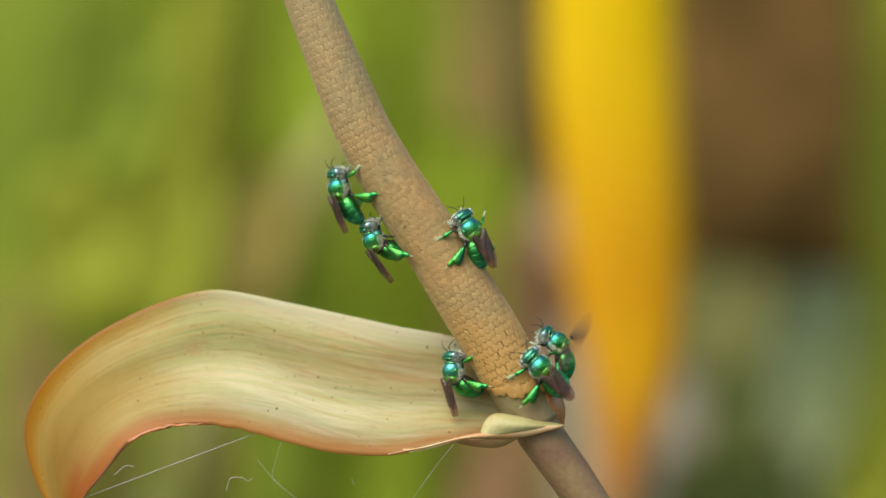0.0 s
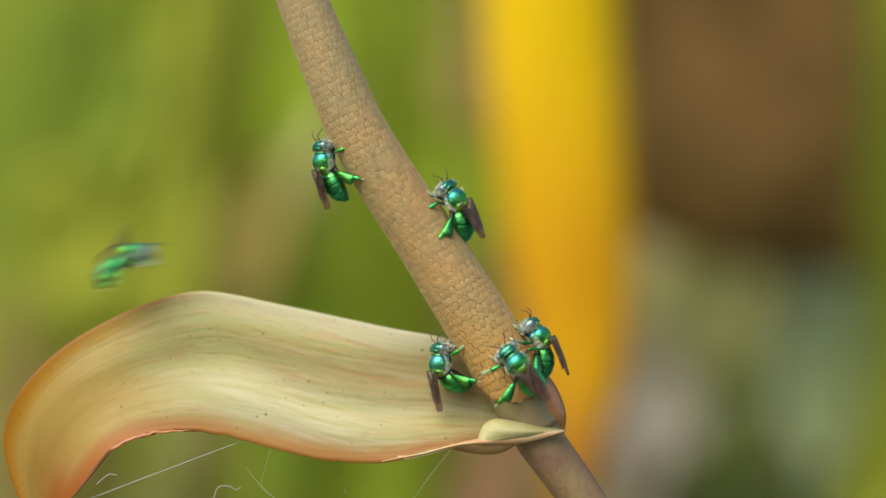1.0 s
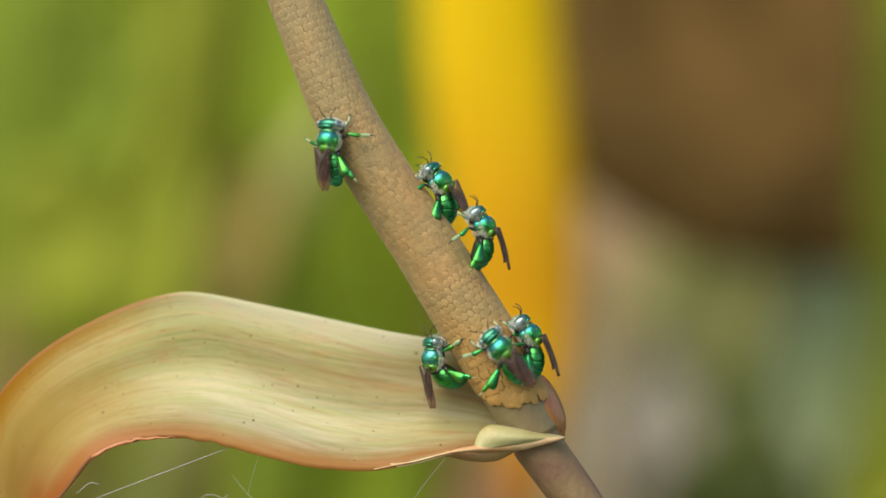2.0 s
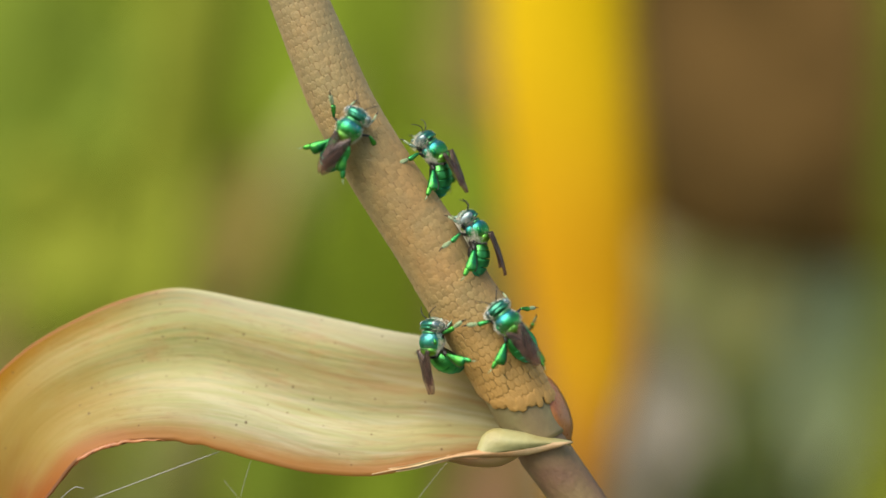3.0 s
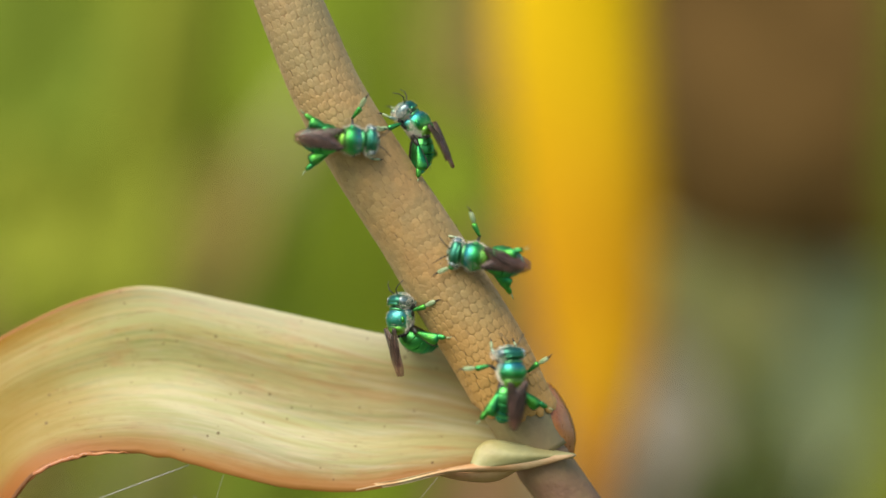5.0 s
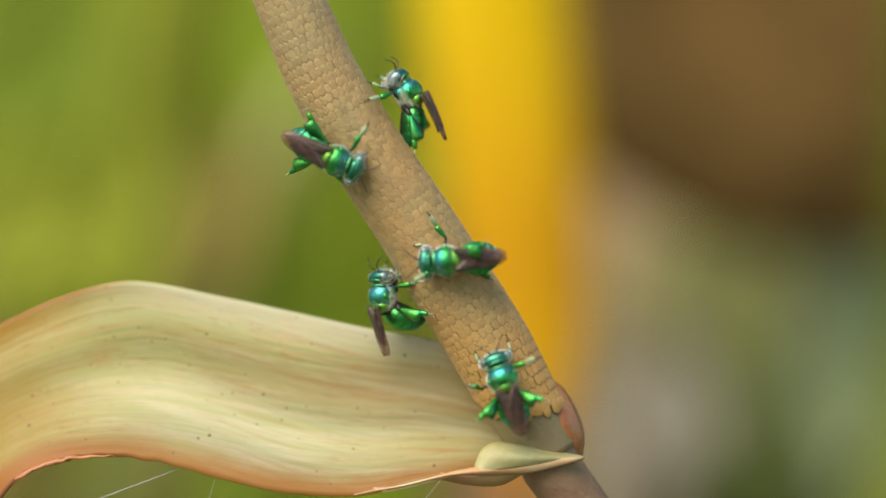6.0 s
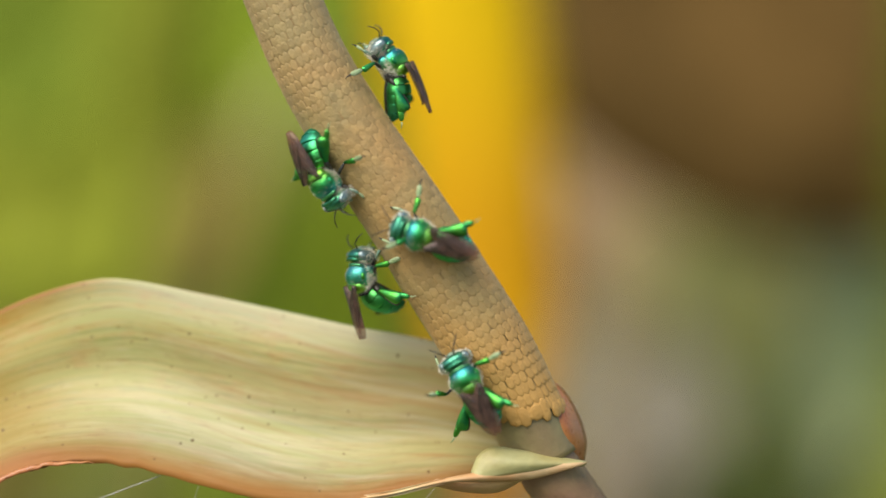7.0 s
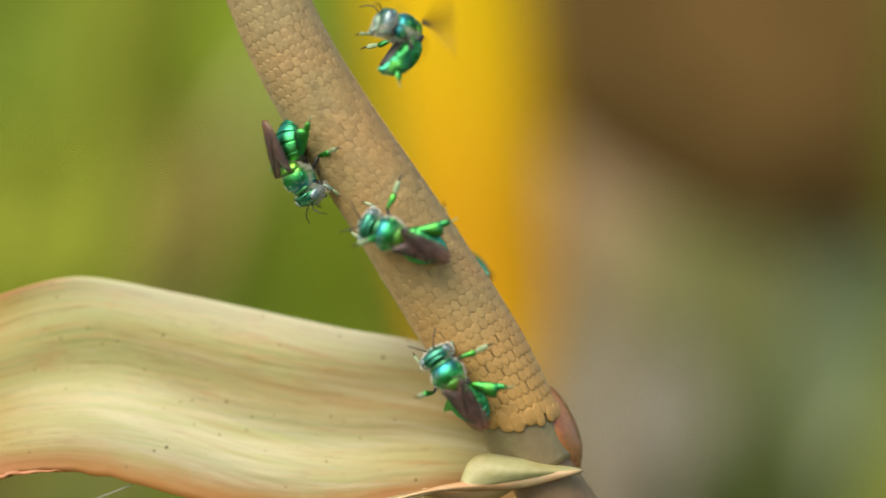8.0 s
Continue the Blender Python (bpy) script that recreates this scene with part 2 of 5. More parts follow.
    l.new(mx.outputs["Shader"], out.inputs["Surface"])
    return m


def wing_material():
    m = bpy.data.materials.new("smoky_wing")
    m.use_nodes = True
    n, l = m.node_tree.nodes, m.node_tree.links
    p = n["Principled BSDF"]
    co = n.new("ShaderNodeTexCoord")
    t = n.new("ShaderNodeTexNoise")
    t.inputs["Scale"].default_value = 900
    l.new(co.outputs["Object"], t.inputs["Vector"])
    col = mix_rgb(n, l, ranged(n, l, t.outputs["Fac"], 0.35, 0.65), (0.085, 0.05, 0.042), (0.165, 0.092, 0.07))
    sep = n.new("ShaderNodeSeparateXYZ")
    l.new(co.outputs["Object"], sep.inputs["Vector"])
    col = mix_rgb(n, l, ranged(n, l, sep.outputs["Y"], -0.004, -0.0068, 0, 0.75), col, (0.24, 0.095, 0.06))
    l.new(col, p.inputs["Base Color"])
    p.inputs["Roughness"].default_value = 0.3
    p.inputs["Alpha"].default_value = 0.46
    return m


def banded_material(name, front, middle, rear, y_front, y_rear, rough=0.35):
    """Iridescent cuticle whose hue shifts from front to rear; y in metres within the part."""
    m = material(name, middle, rough, metal=0.93, vary=0.3, size=700, second=tuple(c * 0.55 for c in middle), bump=0.05, edge=(0.6, 0.9, 0.85), pits=5200, coat=0.06)
    n, l = m.node_tree.nodes, m.node_tree.links
    p = n["Principled BSDF"]
    was = p.inputs["Base Color"].links[0].from_socket
    co = n.new("ShaderNodeTexCoord")
    sep = n.new("ShaderNodeSeparateXYZ")
    l.new(co.outputs["Object"], sep.inputs["Vector"])
    mid = 0.5 * (y_front + y_rear)
    col = mix_rgb(n, l, ranged(n, l, sep.outputs["Y"], mid, y_front, 0, 0.9), was, front)
    col = mix_rgb(n, l, ranged(n, l, sep.outputs["Y"], mid, y_rear, 0, 0.9), col, rear)
    l.new(col, p.inputs["Base Color"])
    return m


def floret_material():
    """Tan florets, olive towards the top of the spike and rust towards its foot."""
    m = material("tan_floret", (0.42, 0.25, 0.088), 0.7, vary=0.4, size=150, second=(0.335, 0.24, 0.095), bump=0.6, island=0.10, still=True, pits=3000)
    n, l = m.node_tree.nodes, m.node_tree.links
    p = n["Principled BSDF"]
    was = p.inputs["Base Color"].links[0].from_socket
    geo, sep = n.new("ShaderNodeNewGeometry"), n.new("ShaderNodeSeparateXYZ")
    l.new(geo.outputs["Position"], sep.inputs["Vector"])
    col = mix_rgb(n, l, ranged(n, l, sep.outputs["Z"], EYE + 0.0, EYE + 0.05, 0, 0.6), was, (0.33, 0.275, 0.14))
    col = mix_rgb(n, l, ranged(n, l, sep.outputs["Z"], EYE - 0.004, EYE - 0.022, 0, 0.75), col, (0.54, 0.29, 0.07))
    l.new(col, p.inputs["Base Color"])
    # soft down on the florets
    p.inputs["Sheen Weight"].default_value, p.inputs["Sheen Roughness"].default_value = 0.22, 0.4
    p.inputs["Sheen Tint"].default_value = (1.0, 0.84, 0.55, 1)
    return m


def ripening_material():
    """Yellow leaf that turns orange-brown towards its tip."""
    m = material("yellow_leaf", (0.74, 0.50, 0.005), 0.6, vary=0.12, size=14, second=(0.68, 0.43, 0.004), spec=0.12)
    n, l = m.node_tree.nodes, m.node_tree.links
    p = n["Principled BSDF"]
    was = p.inputs["Base Color"].links[0].from_socket
    uv = n.new("ShaderNodeUVMap")
    sep = n.new("ShaderNodeSeparateXYZ")
    l.new(uv.outputs["UV"], sep.inputs["Vector"])
    col = mix_rgb(n, l, ranged(n, l, sep.outputs["X"], 0.35, 0.75, 0, 0.8), was, (0.58, 0.25, 0.008))
    col = mix_rgb(n, l, ranged(n, l, sep.outputs["X"], 0.78, 0.98, 0, 0.9), col, (0.40, 0.15, 0.03))
    l.new(col, p.inputs["Base Color"])
    return m


M_YELLOW = ripening_material()
M_SPATHE = spathe_material()
M_FOLD = material("pale_green_fold", (0.47, 0.46, 0.22), 0.45, vary=0.25, size=160, second=(0.40, 0.34, 0.13), bump=0.5)
M_UNDER = material("rosy_underside", (0.55, 0.29, 0.15), 0.5, vary=0.25, size=150, second=(0.56, 0.37, 0.17), bump=0.4)
M_COLLAR = material("rust_collar", (0.54, 0.22, 0.06), 0.3, vary=0.35, size=240, second=(0.36, 0.12, 0.045), bump=0.3)
M_NECK = material("olive_brown_neck", (0.27, 0.235, 0.10), 0.5, vary=0.3, size=160, second=(0.25, 0.18, 0.085), bump=0.5)
M_MARGIN = material("cream_margin", (0.60, 0.47, 0.26), 0.5, vary=0.25, size=130, second=(0.56, 0.31, 0.14), bump=0.4)
M_STALK = material("grey_olive_stalk", (0.265, 0.18, 0.078), 0.6, vary=0.35, size=160, second=(0.21, 0.115, 0.065), bump=0.8)
M_CORE = material("spike_core", (0.30, 0.19, 0.08), 0.9, vary=0.3, size=600, bump=0.6)
M_SCALE = floret_material()
M_GREEN = banded_material("metallic_green", (0.04, 0.30, 0.44), (0.05, 0.46, 0.11), (0.32, 0.64, 0.08), 0.0014, -0.0019)
M_TEAL = banded_material("metallic_teal", (0.14, 0.44, 0.50), (0.06, 0.42, 0.30), (0.10, 0.55, 0.14), 0.0017, -0.0020, 0.35)
M_HEAD = banded_material("metallic_head", (0.14, 0.42, 0.30), (0.05, 0.28, 0.18), (0.12, 0.44, 0.18), 0.0034, 0.0014, 0.3)
M_ABDOMEN = banded_material("metallic_abdomen", (0.12, 0.52, 0.12), (0.06, 0.47, 0.13), (0.05, 0.38, 0.24), 0.0002, -0.0042)
M_LIME = material("metallic_leaf_green", (0.09, 0.40, 0.06), 0.36, metal=0.92, vary=0.3, size=450, second=(0.02, 0.27, 0.10), bump=0.12, edge=(0.7, 0.95, 0.7), pits=5200, sharp=0.1, coat=0.06)
M_FACE = material("pale_green_face", (0.40, 0.50, 0.40), 0.34, metal=0.6, vary=0.4, size=700, second=(0.12, 0.26, 0.18), bump=0.3)
M_DARK = material("dark_chitin", (0.03, 0.028, 0.022), 0.35, vary=0.3, size=2000, bump=0.3)
M_EYE = material("grey_eye", (0.44, 0.52, 0.52), 0.24, metal=0.55, vary=0.35, size=600, second=(0.14, 0.22, 0.21), spec=0.7, coat=0.3)
M_OCELLI = material("dark_eye", (0.02, 0.02, 0.02), 0.12, vary=0.2, size=3000)
M_FUZZ = material("pale_hair", (0.84, 0.77, 0.62), 0.75, vary=0.25, size=3000)
M_FOOT = material("pale_hairy_foot", (0.46, 0.52, 0.31), 0.6, vary=0.35, size=1200, second=(0.24, 0.36, 0.16), bump=0.6)
M_WING = wing_material()
M_SILK = material("spider_silk", (0.55, 0.53, 0.48), 0.4, vary=0.1, size=800)
M_SOIL = material("soil", (0.10, 0.075, 0.04), 0.95, vary=0.5, size=6, second=(0.06, 0.09, 0.025), bump=0.5)
M_BROWN = material("dry_brown_leaf", (0.15, 0.085, 0.0235), 0.85, vary=0.3, size=34, second=(0.102, 0.0584, 0.0149), bump=0.3, spec=0.15, sharp=0.07)
M_ROSE = material("rosy_dry_leaf", (0.315, 0.167, 0.101), 0.8, vary=0.25, size=34, second=(0.236, 0.14, 0.0614), spec=0.15, sharp=0.07)
M_OLIVE = material("olive_leaf", (0.43, 0.42, 0.16), 0.7, vary=0.3, size=34, second=(0.36, 0.36, 0.12), spec=0.15, sharp=0.07)
M_LEAF = material("green_leaf", (0.225, 0.31, 0.024), 0.65, vary=0.3, size=34, second=(0.175, 0.235, 0.018), spec=0.09, sharp=0.07)
M_BRIGHT = material("yellow_green_leaf", (0.30, 0.335, 0.036), 0.65, vary=0.3, size=34, second=(0.23, 0.26, 0.028), spec=0.09, sharp=0.07)
M_DEEP = material("deep_green_leaf", (0.14, 0.195, 0.02), 0.65, vary=0.3, size=34, second=(0.18, 0.24, 0.024), spec=0.09, sharp=0.07)
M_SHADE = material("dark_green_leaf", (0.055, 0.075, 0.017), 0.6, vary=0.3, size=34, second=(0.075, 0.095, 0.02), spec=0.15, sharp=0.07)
M_PALE = material("pale_grey_green_leaf", (0.40, 0.45, 0.24), 0.6, vary=0.25, size=34, second=(0.32, 0.37, 0.15), spec=0.2, sharp=0.07)
M_UMBER = material("umber_dry_leaf", (0.241, 0.178, 0.0567), 0.8, vary=0.25, size=34, second=(0.169, 0.143, 0.0362), spec=0.15, sharp=0.07)
M_TAN = material("tan_dry_leaf", (0.36, 0.28, 0.075), 0.8, vary=0.25, size=34, second=(0.28, 0.24, 0.055), spec=0.12, sharp=0.07)
M_DUSTY = material("dusty_dry_leaf", (0.58, 0.40, 0.25), 0.8, vary=0.25, size=34, second=(0.46, 0.36, 0.18), spec=0.15, sharp=0.07)
M_MAUVE = material("grey_mauve_leaf", (0.42, 0.35, 0.29), 0.7, vary=0.25, size=34, second=(0.35, 0.32, 0.23), spec=0.2, sharp=0.07)


# ---- mesh helpers (millimetres round the flower's middle) ----
def at(x, y, z):
    """Millimetres right, back and up from the flower's middle, as a place in the world."""
    return Vector((x / 1000, D + y / 1000, EYE + z / 1000))


def part(name, bm, mat, parent=None, label="", smooth=True, origin=None):
    """Links a bmesh as one mesh object under a thing or a part."""
    if origin is not None:
        bmesh.ops.translate(bm, verts=bm.verts, vec=-Vector(origin))
    me = bpy.data.meshes.new(name)
    bm.to_mesh(me)
    bm.free()
    me.materials.append(mat)
    if smooth:
        me.polygons.foreach_set("use_smooth", [True] * len(me.polygons))
    ob = new(name, me)
    if origin is not None:
        ob.location = origin
    ob.parent = parent
    if label:
        ob["label"] = label
    return ob


def curve_points(knots, count):
    """count points along a smooth curve through the knots (tuples of any length)."""
    k = np.array(knots, float)
    seg = np.r_[0, np.cumsum(np.linalg.norm(np.diff(k[:, :2], axis=0), axis=1))]
    out = []
    for s in np.linspace(0, seg[-1], count):
        i = min(max(int(np.searchsorted(seg, s, "right")) - 1, 0), len(k) - 2)
        h = seg[i + 1] - seg[i]
        u = (s - seg[i]) / h
        m0 = (k[i + 1] - k[i - 1]) / (seg[i + 1] - seg[i - 1]) * h if i > 0 else k[1] - k[0]
        m1 = (k[i + 2] - k[i]) / (seg[i + 2] - seg[i]) * h if i + 2 < len(k) else k[i + 1] - k[i]
        out.append((2 * u**3 - 3 * u**2 + 1) * k[i] + (u**3 - 2 * u**2 + u) * m0 + (3 * u**2 - 2 * u**3) * k[i + 1] + (u**3 - u**2) * m1)
    return np.array(out)


def tube(bm, points, radii, sides=10, flat=1.0):
    """A closed tube through points; flat squeezes it across."""
    pts = [Vector(p) for p in points]
    rings, ref = [], None
    for i, p in enumerate(pts):
        d = (pts[min(i + 1, len(pts) - 1)] - pts[max(i - 1, 0)]).normalized()
        if ref is None:
            ref = d.orthogonal().normalized() if abs(d.x) > 0.9 else d.cross(Vector((1, 0, 0))).cross(d).normalized()
        ref = (ref - d * ref.dot(d)).normalized()
        b = d.cross(ref)
        r = radii[i]
        rings.append([bm.verts.new(p + (ref * math.cos(a) + b * math.sin(a) * flat) * r) for a in (2 * math.pi * j / sides for j in range(sides))])
    for a, b in zip(rings, rings[1:]):
        for j in range(sides):
            bm.faces.new((a[j], a[(j + 1) % sides], b[(j + 1) % sides], b[j]))
    bm.faces.new(rings[0][::-1])
    bm.faces.new(rings[-1])
    return bm


def blob(bm, centre, radii, turn=(0, 0, 0), u=20, v=12):
    m = Matrix.LocRotScale(centre, Euler([radians(a) for a in turn]), radii)
    bmesh.ops.create_uvsphere(bm, u_segments=u, v_segments=v, radius=1, matrix=m)
    return bm


def sheet(rows_of_points, thick, uv=True):
    """A skin over a grid of points with real thickness."""
    g = rows_of_points
    nu, nv = len(g), len(g[0])
    bm = bmesh.new()
    layer = bm.loops.layers.uv.new("UVMap")
    front = [[bm.verts.new(p) for p in row] for row in g]
    nor = [[None] * nv for _ in range(nu)]
    for i in range(nu):
        for j in range(nv):
            a = g[min(i + 1, nu - 1)][j] - g[max(i - 1, 0)][j]
            b = g[i][min(j + 1, nv - 1)] - g[i][max(j - 1, 0)]
            c = a.cross(b)
            nor[i][j] = c.normalized() if c.length > 1e-12 else Vector((0, 1, 0))
    back = [[bm.verts.new(g[i][j] + nor[i][j] * thick * (0.25 if i in (0, nu - 1) or j in (0, nv - 1) else 1)) for j in range(nv)] for i in range(nu)]
    coords = {}
    for i in range(nu):
        for j in range(nv):
            coords[front[i][j]] = coords[back[i][j]] = (i / (nu - 1), j / (nv - 1))
    for i in range(nu - 1):
        for j in range(nv - 1):
            bm.faces.new((front[i][j], front[i][j + 1], front[i + 1][j + 1], front[i + 1][j]))
            bm.faces.new((back[i][j], back[i + 1][j], back[i + 1][j + 1], back[i][j + 1]))
    for j in range(nv - 1):
        bm.faces.new((front[0][j + 1], front[0][j], back[0][j], back[0][j + 1]))
        bm.faces.new((front[-1][j], front[-1][j + 1], back[-1][j + 1], back[-1][j]))
    for i in range(nu - 1):
        bm.faces.new((front[i][0], front[i + 1][0], back[i + 1][0], back[i][0]))
        bm.faces.new((front[i + 1][-1], front[i][-1], back[i][-1], back[i + 1][-1]))
    for f in bm.faces:
        for lp in f.loops:
            lp[layer].uv = coords[lp.vert]
    return bm


# ---- ground ----
bm = bmesh.new()
bmesh.ops.create_grid(bm, x_segments=60, y_segments=60, size=200)
for v in bm.verts:
    if v.co.length > 6:
        v.co.z += 0.15 * noise.noise(v.co * 0.07)
ground = part("ground", bm, M_SOIL)
tagged(ground, "dark garden soil with low green growth", "ground", kind="structure")

# ---- the flowering stalk ----
AXIS = [(-34.2, 73, 1.2), (-31.7, 66, 2.6), (-27.1, 54, 3.4), (-21.75, 40.1, 3.9), (-16.4, 27, 4.4), (-12.8, 18.8, 4.6), (-7.8, 10.2, 4.8),
        (-1.2, 0.2, 5.0), (2.7, -6.1, 5.15), (8.0, -14.6, 5.2), (12.5, -23.0, 4.9)]


def flower():
    thing = new("flower_stalk")
    thing.location = at(0, -3, 0)
    inv = Matrix.Translation(-thing.location)
    tagged(thing, "fading arum flower stalk with scaly tan spike and curled bract", "flower")
    ax = curve_points(AXIS, 90)
    bm = bmesh.new()
    tube(bm, [inv @ at(x, 0, z) for x, z, r in ax], [(r - 0.02 - 0.75 * min(1, max(0, (i - 80) / 2))) / 1000 for i, (x, z, r) in enumerate(ax)], 40)
    spike = part("spike", bm, M_CORE, thing, "tan flower spike covered in small florets")
    # stalk below the spike, down to the ground
    low = [(12.2, -22.2, 4.3), (14.2, -26.5, 4.0), (16.0, -30.5, 3.75), (23.5, -41, 3.45), (34, -60, 3.4), (60, -140, 3.6), (80, -300, 4.2), (84, -620, 5.0)]
    lp = curve_points(low, 70)
    bm = bmesh.new()
    tube(bm, [inv @ at(x, 0, z) for x, z, r in lp], [r / 1000 for x, z, r in lp], 28)
    part("stalk", bm, M_STALK, thing, "smooth grey-olive stalk")
    neck = curve_points([(7.8, -14.3, 4.7), (9.9, -18.0, 4.72), (11.6, -21.2, 4.62), (12.6, -23.2, 4.5), (13.9, -25.8, 4.3), (15.3, -28.8, 4.0)], 24)
    bm = bmesh.new()
    tube(bm, [inv @ at(x, 0, z) for x, z, r in neck], [r / 1000 for x, z, r in neck], 28)
    part("neck", bm, M_NECK, thing, "olive-green bare neck under the spike")
    # bract: long sheet between its upper and lower margin, tip first
    upper = [(-61.5, -48), (-64.6, -43), (-67.6, -37), (-69, -29.5), (-66.4, -22.6), (-59.6, -15.6), (-50, -10.2), (-42, -7.4), (-36.5, -6.8), (-26.3, -8.7), (-7.8, -12.7), (3, -14.8), (17, -20)]
    lower = [(-60.8, -48), (-59, -41.4), (-54.9, -36), (-51, -31.4), (-45.7, -29.2), (-39, -28.7), (-33, -29.5), (-25.3, -31.6), (-17, -33.4), (-8.7, -33.7), (-1.5, -32.3), (5, -31), (10, -30.5)]
    a, b = curve_points(upper, 110), curve_points(lower, 110)
    grid = []
    for i in range(110):
        u = i / 109
        row = []
        for j in range(34):
            v = j / 33
            x, z = a[i] * (1 - v) + b[i] * v
            hollow = math.sin(math.pi * v)
            y = 4.0 - 5.0 * v + 0.9 * hollow
            y += 2.2 * math.exp(-((u - 0.12) / 0.13) ** 2) * (hollow - 0.5)
            y += 1.8 * max(0, (u - 0.8) / 0.2) ** 1.5
            y += 0.35 * math.sin(v * 14 + 3 * u) * math.exp(-((u - 0.55) / 0.35) ** 2)
            y += 0.8 * noise.noise(Vector((u * 5, v * 3, 2.2)))
            near = min(1, max(0, (u - 0.38) / 0.3))
            y += near * (1.0 * math.exp(-((v - 0.42 - 0.2 * near) / 0.12) ** 2) - 0.8 * math.exp(-((v - 0.70 - 0.1 * near) / 0.13) ** 2))
            if 0.22 < u < 0.4:
                z += 0.45 * v**12 * noise.noise(Vector((u * 170, 0, 0)))
            z += 0.25 * v**10 * noise.noise(Vector((u * 40, 5, 0)))
            row.append(inv @ at(x, y, z))
        grid.append(row)
    part("bract", sheet(grid, 0.00045), M_SPATHE, thing, "cream-green bract with rust margins and browned curled tip")

    # withered rim rolled up along the lower margin near the tip
    bm = bmesh.new()
    rim = [(i, inv @ at(*(b[i][0] + 0.25 * noise.noise(Vector((i * 0.7, 2, 0))), -1.3 + 0.4 * noise.noise(Vector((i * 0.5, 0, 4))), b[i][1] + 0.1 + 0.35 * noise.noise(Vector((i * 0.9, 7, 1)))))) for i in range(15, 44)]
    tube(bm, [p for i, p in rim], [0.00006 + 0.00042 * math.sin(math.pi * (i - 15) / 28) * (0.6 + 0.6 * abs(noise.noise(Vector((i * 0.8, 1, 9))))) for i, p in rim], 9, 0.6)
    part("withered_rim", bm, M_COLLAR, thing, "ragged rust-brown rolled rim")

    def patch(name, top, bottom, depth, mat, label, n=28, nv=10, bulge=1.2):
        a, b = curve_points(top, n), curve_points(bottom, n)
        g = []
        for i in range(n):
            row = []
            for j in range(nv):
                v = j / (nv - 1)
                x, z = a[i] * (1 - v) + b[i] * v
                u = i / (n - 1)
                y = depth(u, v) - bulge * math.sin(math.pi * v) * math.sin(math.pi * u)
                row.append(inv @ at(x, y, z))
            g.append(row)
        return part(name, sheet(g, 0.0005), mat, thing, label)

    patch("fold", [(6.0, -29.6), (6.9, -27.6), (8.5, -26.6), (11.4, -26.9), (15.5, -27.7), (19.7, -28.5)],
          [(6.1, -30.2), (8.0, -30.2), (10.5, -29.9), (13.5, -29.5), (17, -29.0), (19.8, -28.6)],
          lambda u, v: -4.6 - 1.2 * v + 2.0 * u * u, M_FOLD, "pale green turned-in lobe")
    patch("margin_roll", [(-9.0, -33.45), (-3.5, -32.2), (2.7, -30.3), (6.3, -29.6), (12.7, -28.85), (16.5, -28.6), (19.8, -28.45)],
          [(-9.0, -33.6), (-3.5, -32.5), (2.7, -30.9), (7.5, -30.7), (12.7, -30.5), (17.0, -29.5), (19.8, -28.6)],
          lambda u, v: -1.0 - 5.0 * math.sin(math.pi / 2 * min(1, max(0, (u - 0.1) / 0.4))) + 1.4 * u, M_MARGIN, "cream rolled margin", nv=8, bulge=0.7)
    patch("underside", [(1.5, -30.8), (5, -30.8), (9, -30.6), (13.0, -30.3)], [(1.6, -31.4), (5.5, -32.2), (9.4, -32.2), (12.6, -30.6)],
          lambda u, v: -4.6 + 2.0 * v, M_UNDER, "rosy underside of the bract", bulge=0.6)
    patch("collar", [(14.6, -18.9), (16.8, -19.7), (18.9, -22.6), (20.1, -26.2), (19.9, -28.8)], [(13.6, -21.4), (15.0, -22.6), (15.8, -24.8), (16.5, -27.2), (18.0, -28.8)],
          lambda u, v: 1.2 - 3.4 * v, M_COLLAR, "rust-red collar of the bract behind the spike", bulge=2.0)
    return thing, spike, inv


FLOWER, SPIKE, FLOWER_INV = flower()
cam.data.dof.focus_object = FLOWER


def web():
    thing = new("spider_web")
    thing.location = at(-30, -2, -31)
    inv = Matrix.Translation(-thing.location)
    tagged(thing, "thin pale spider threads under the bract", "spider web")
    strands = [
        [(-31.0, -30.3, 0), (-45, -35.5, -1), (-59, -40.8, -1)],
        [(-26.5, -31.6, 0), (-27.5, -35, 0), (-28, -37.5, 1), (-26.5, -39, 1), (-24, -41, 1)],
        [(-30.5, -34.5, 1), (-28.5, -37, 1), (-26.5, -39, 1)],
        [(-35.5, -39.6, 0), (-34.8, -37.6, 0), (-33, -37.4, 0), (-31.8, -38.0, 0), (-31.2, -37.4, 0)],
        [(1.8, -31.8, -1), (-1.5, -36, 0), (-5, -41, 1)],
        [(-15, -37.6, 0), (-14.6, -38.6, 0)],
        [(-53.5, -36.8, -3), (-51.5, -35.2, -3), (-50.2, -35.4, -3)],
    ]
    for k, s in enumerate(strands):
        pts = curve_points([(x, z, y) for x, z, y in s], 14)
        bm = bmesh.new()
        r = 0.00005 if k in (0, 3, 6) else 0.000025
        tube(bm, [inv @ at(x + 0.1 * noise.noise(Vector((i, k, 0))), y, z) for i, (x, z, y) in enumerate(pts)], [r] * len(pts), 5)
        part("thread", bm, M_SILK, thing)


web()


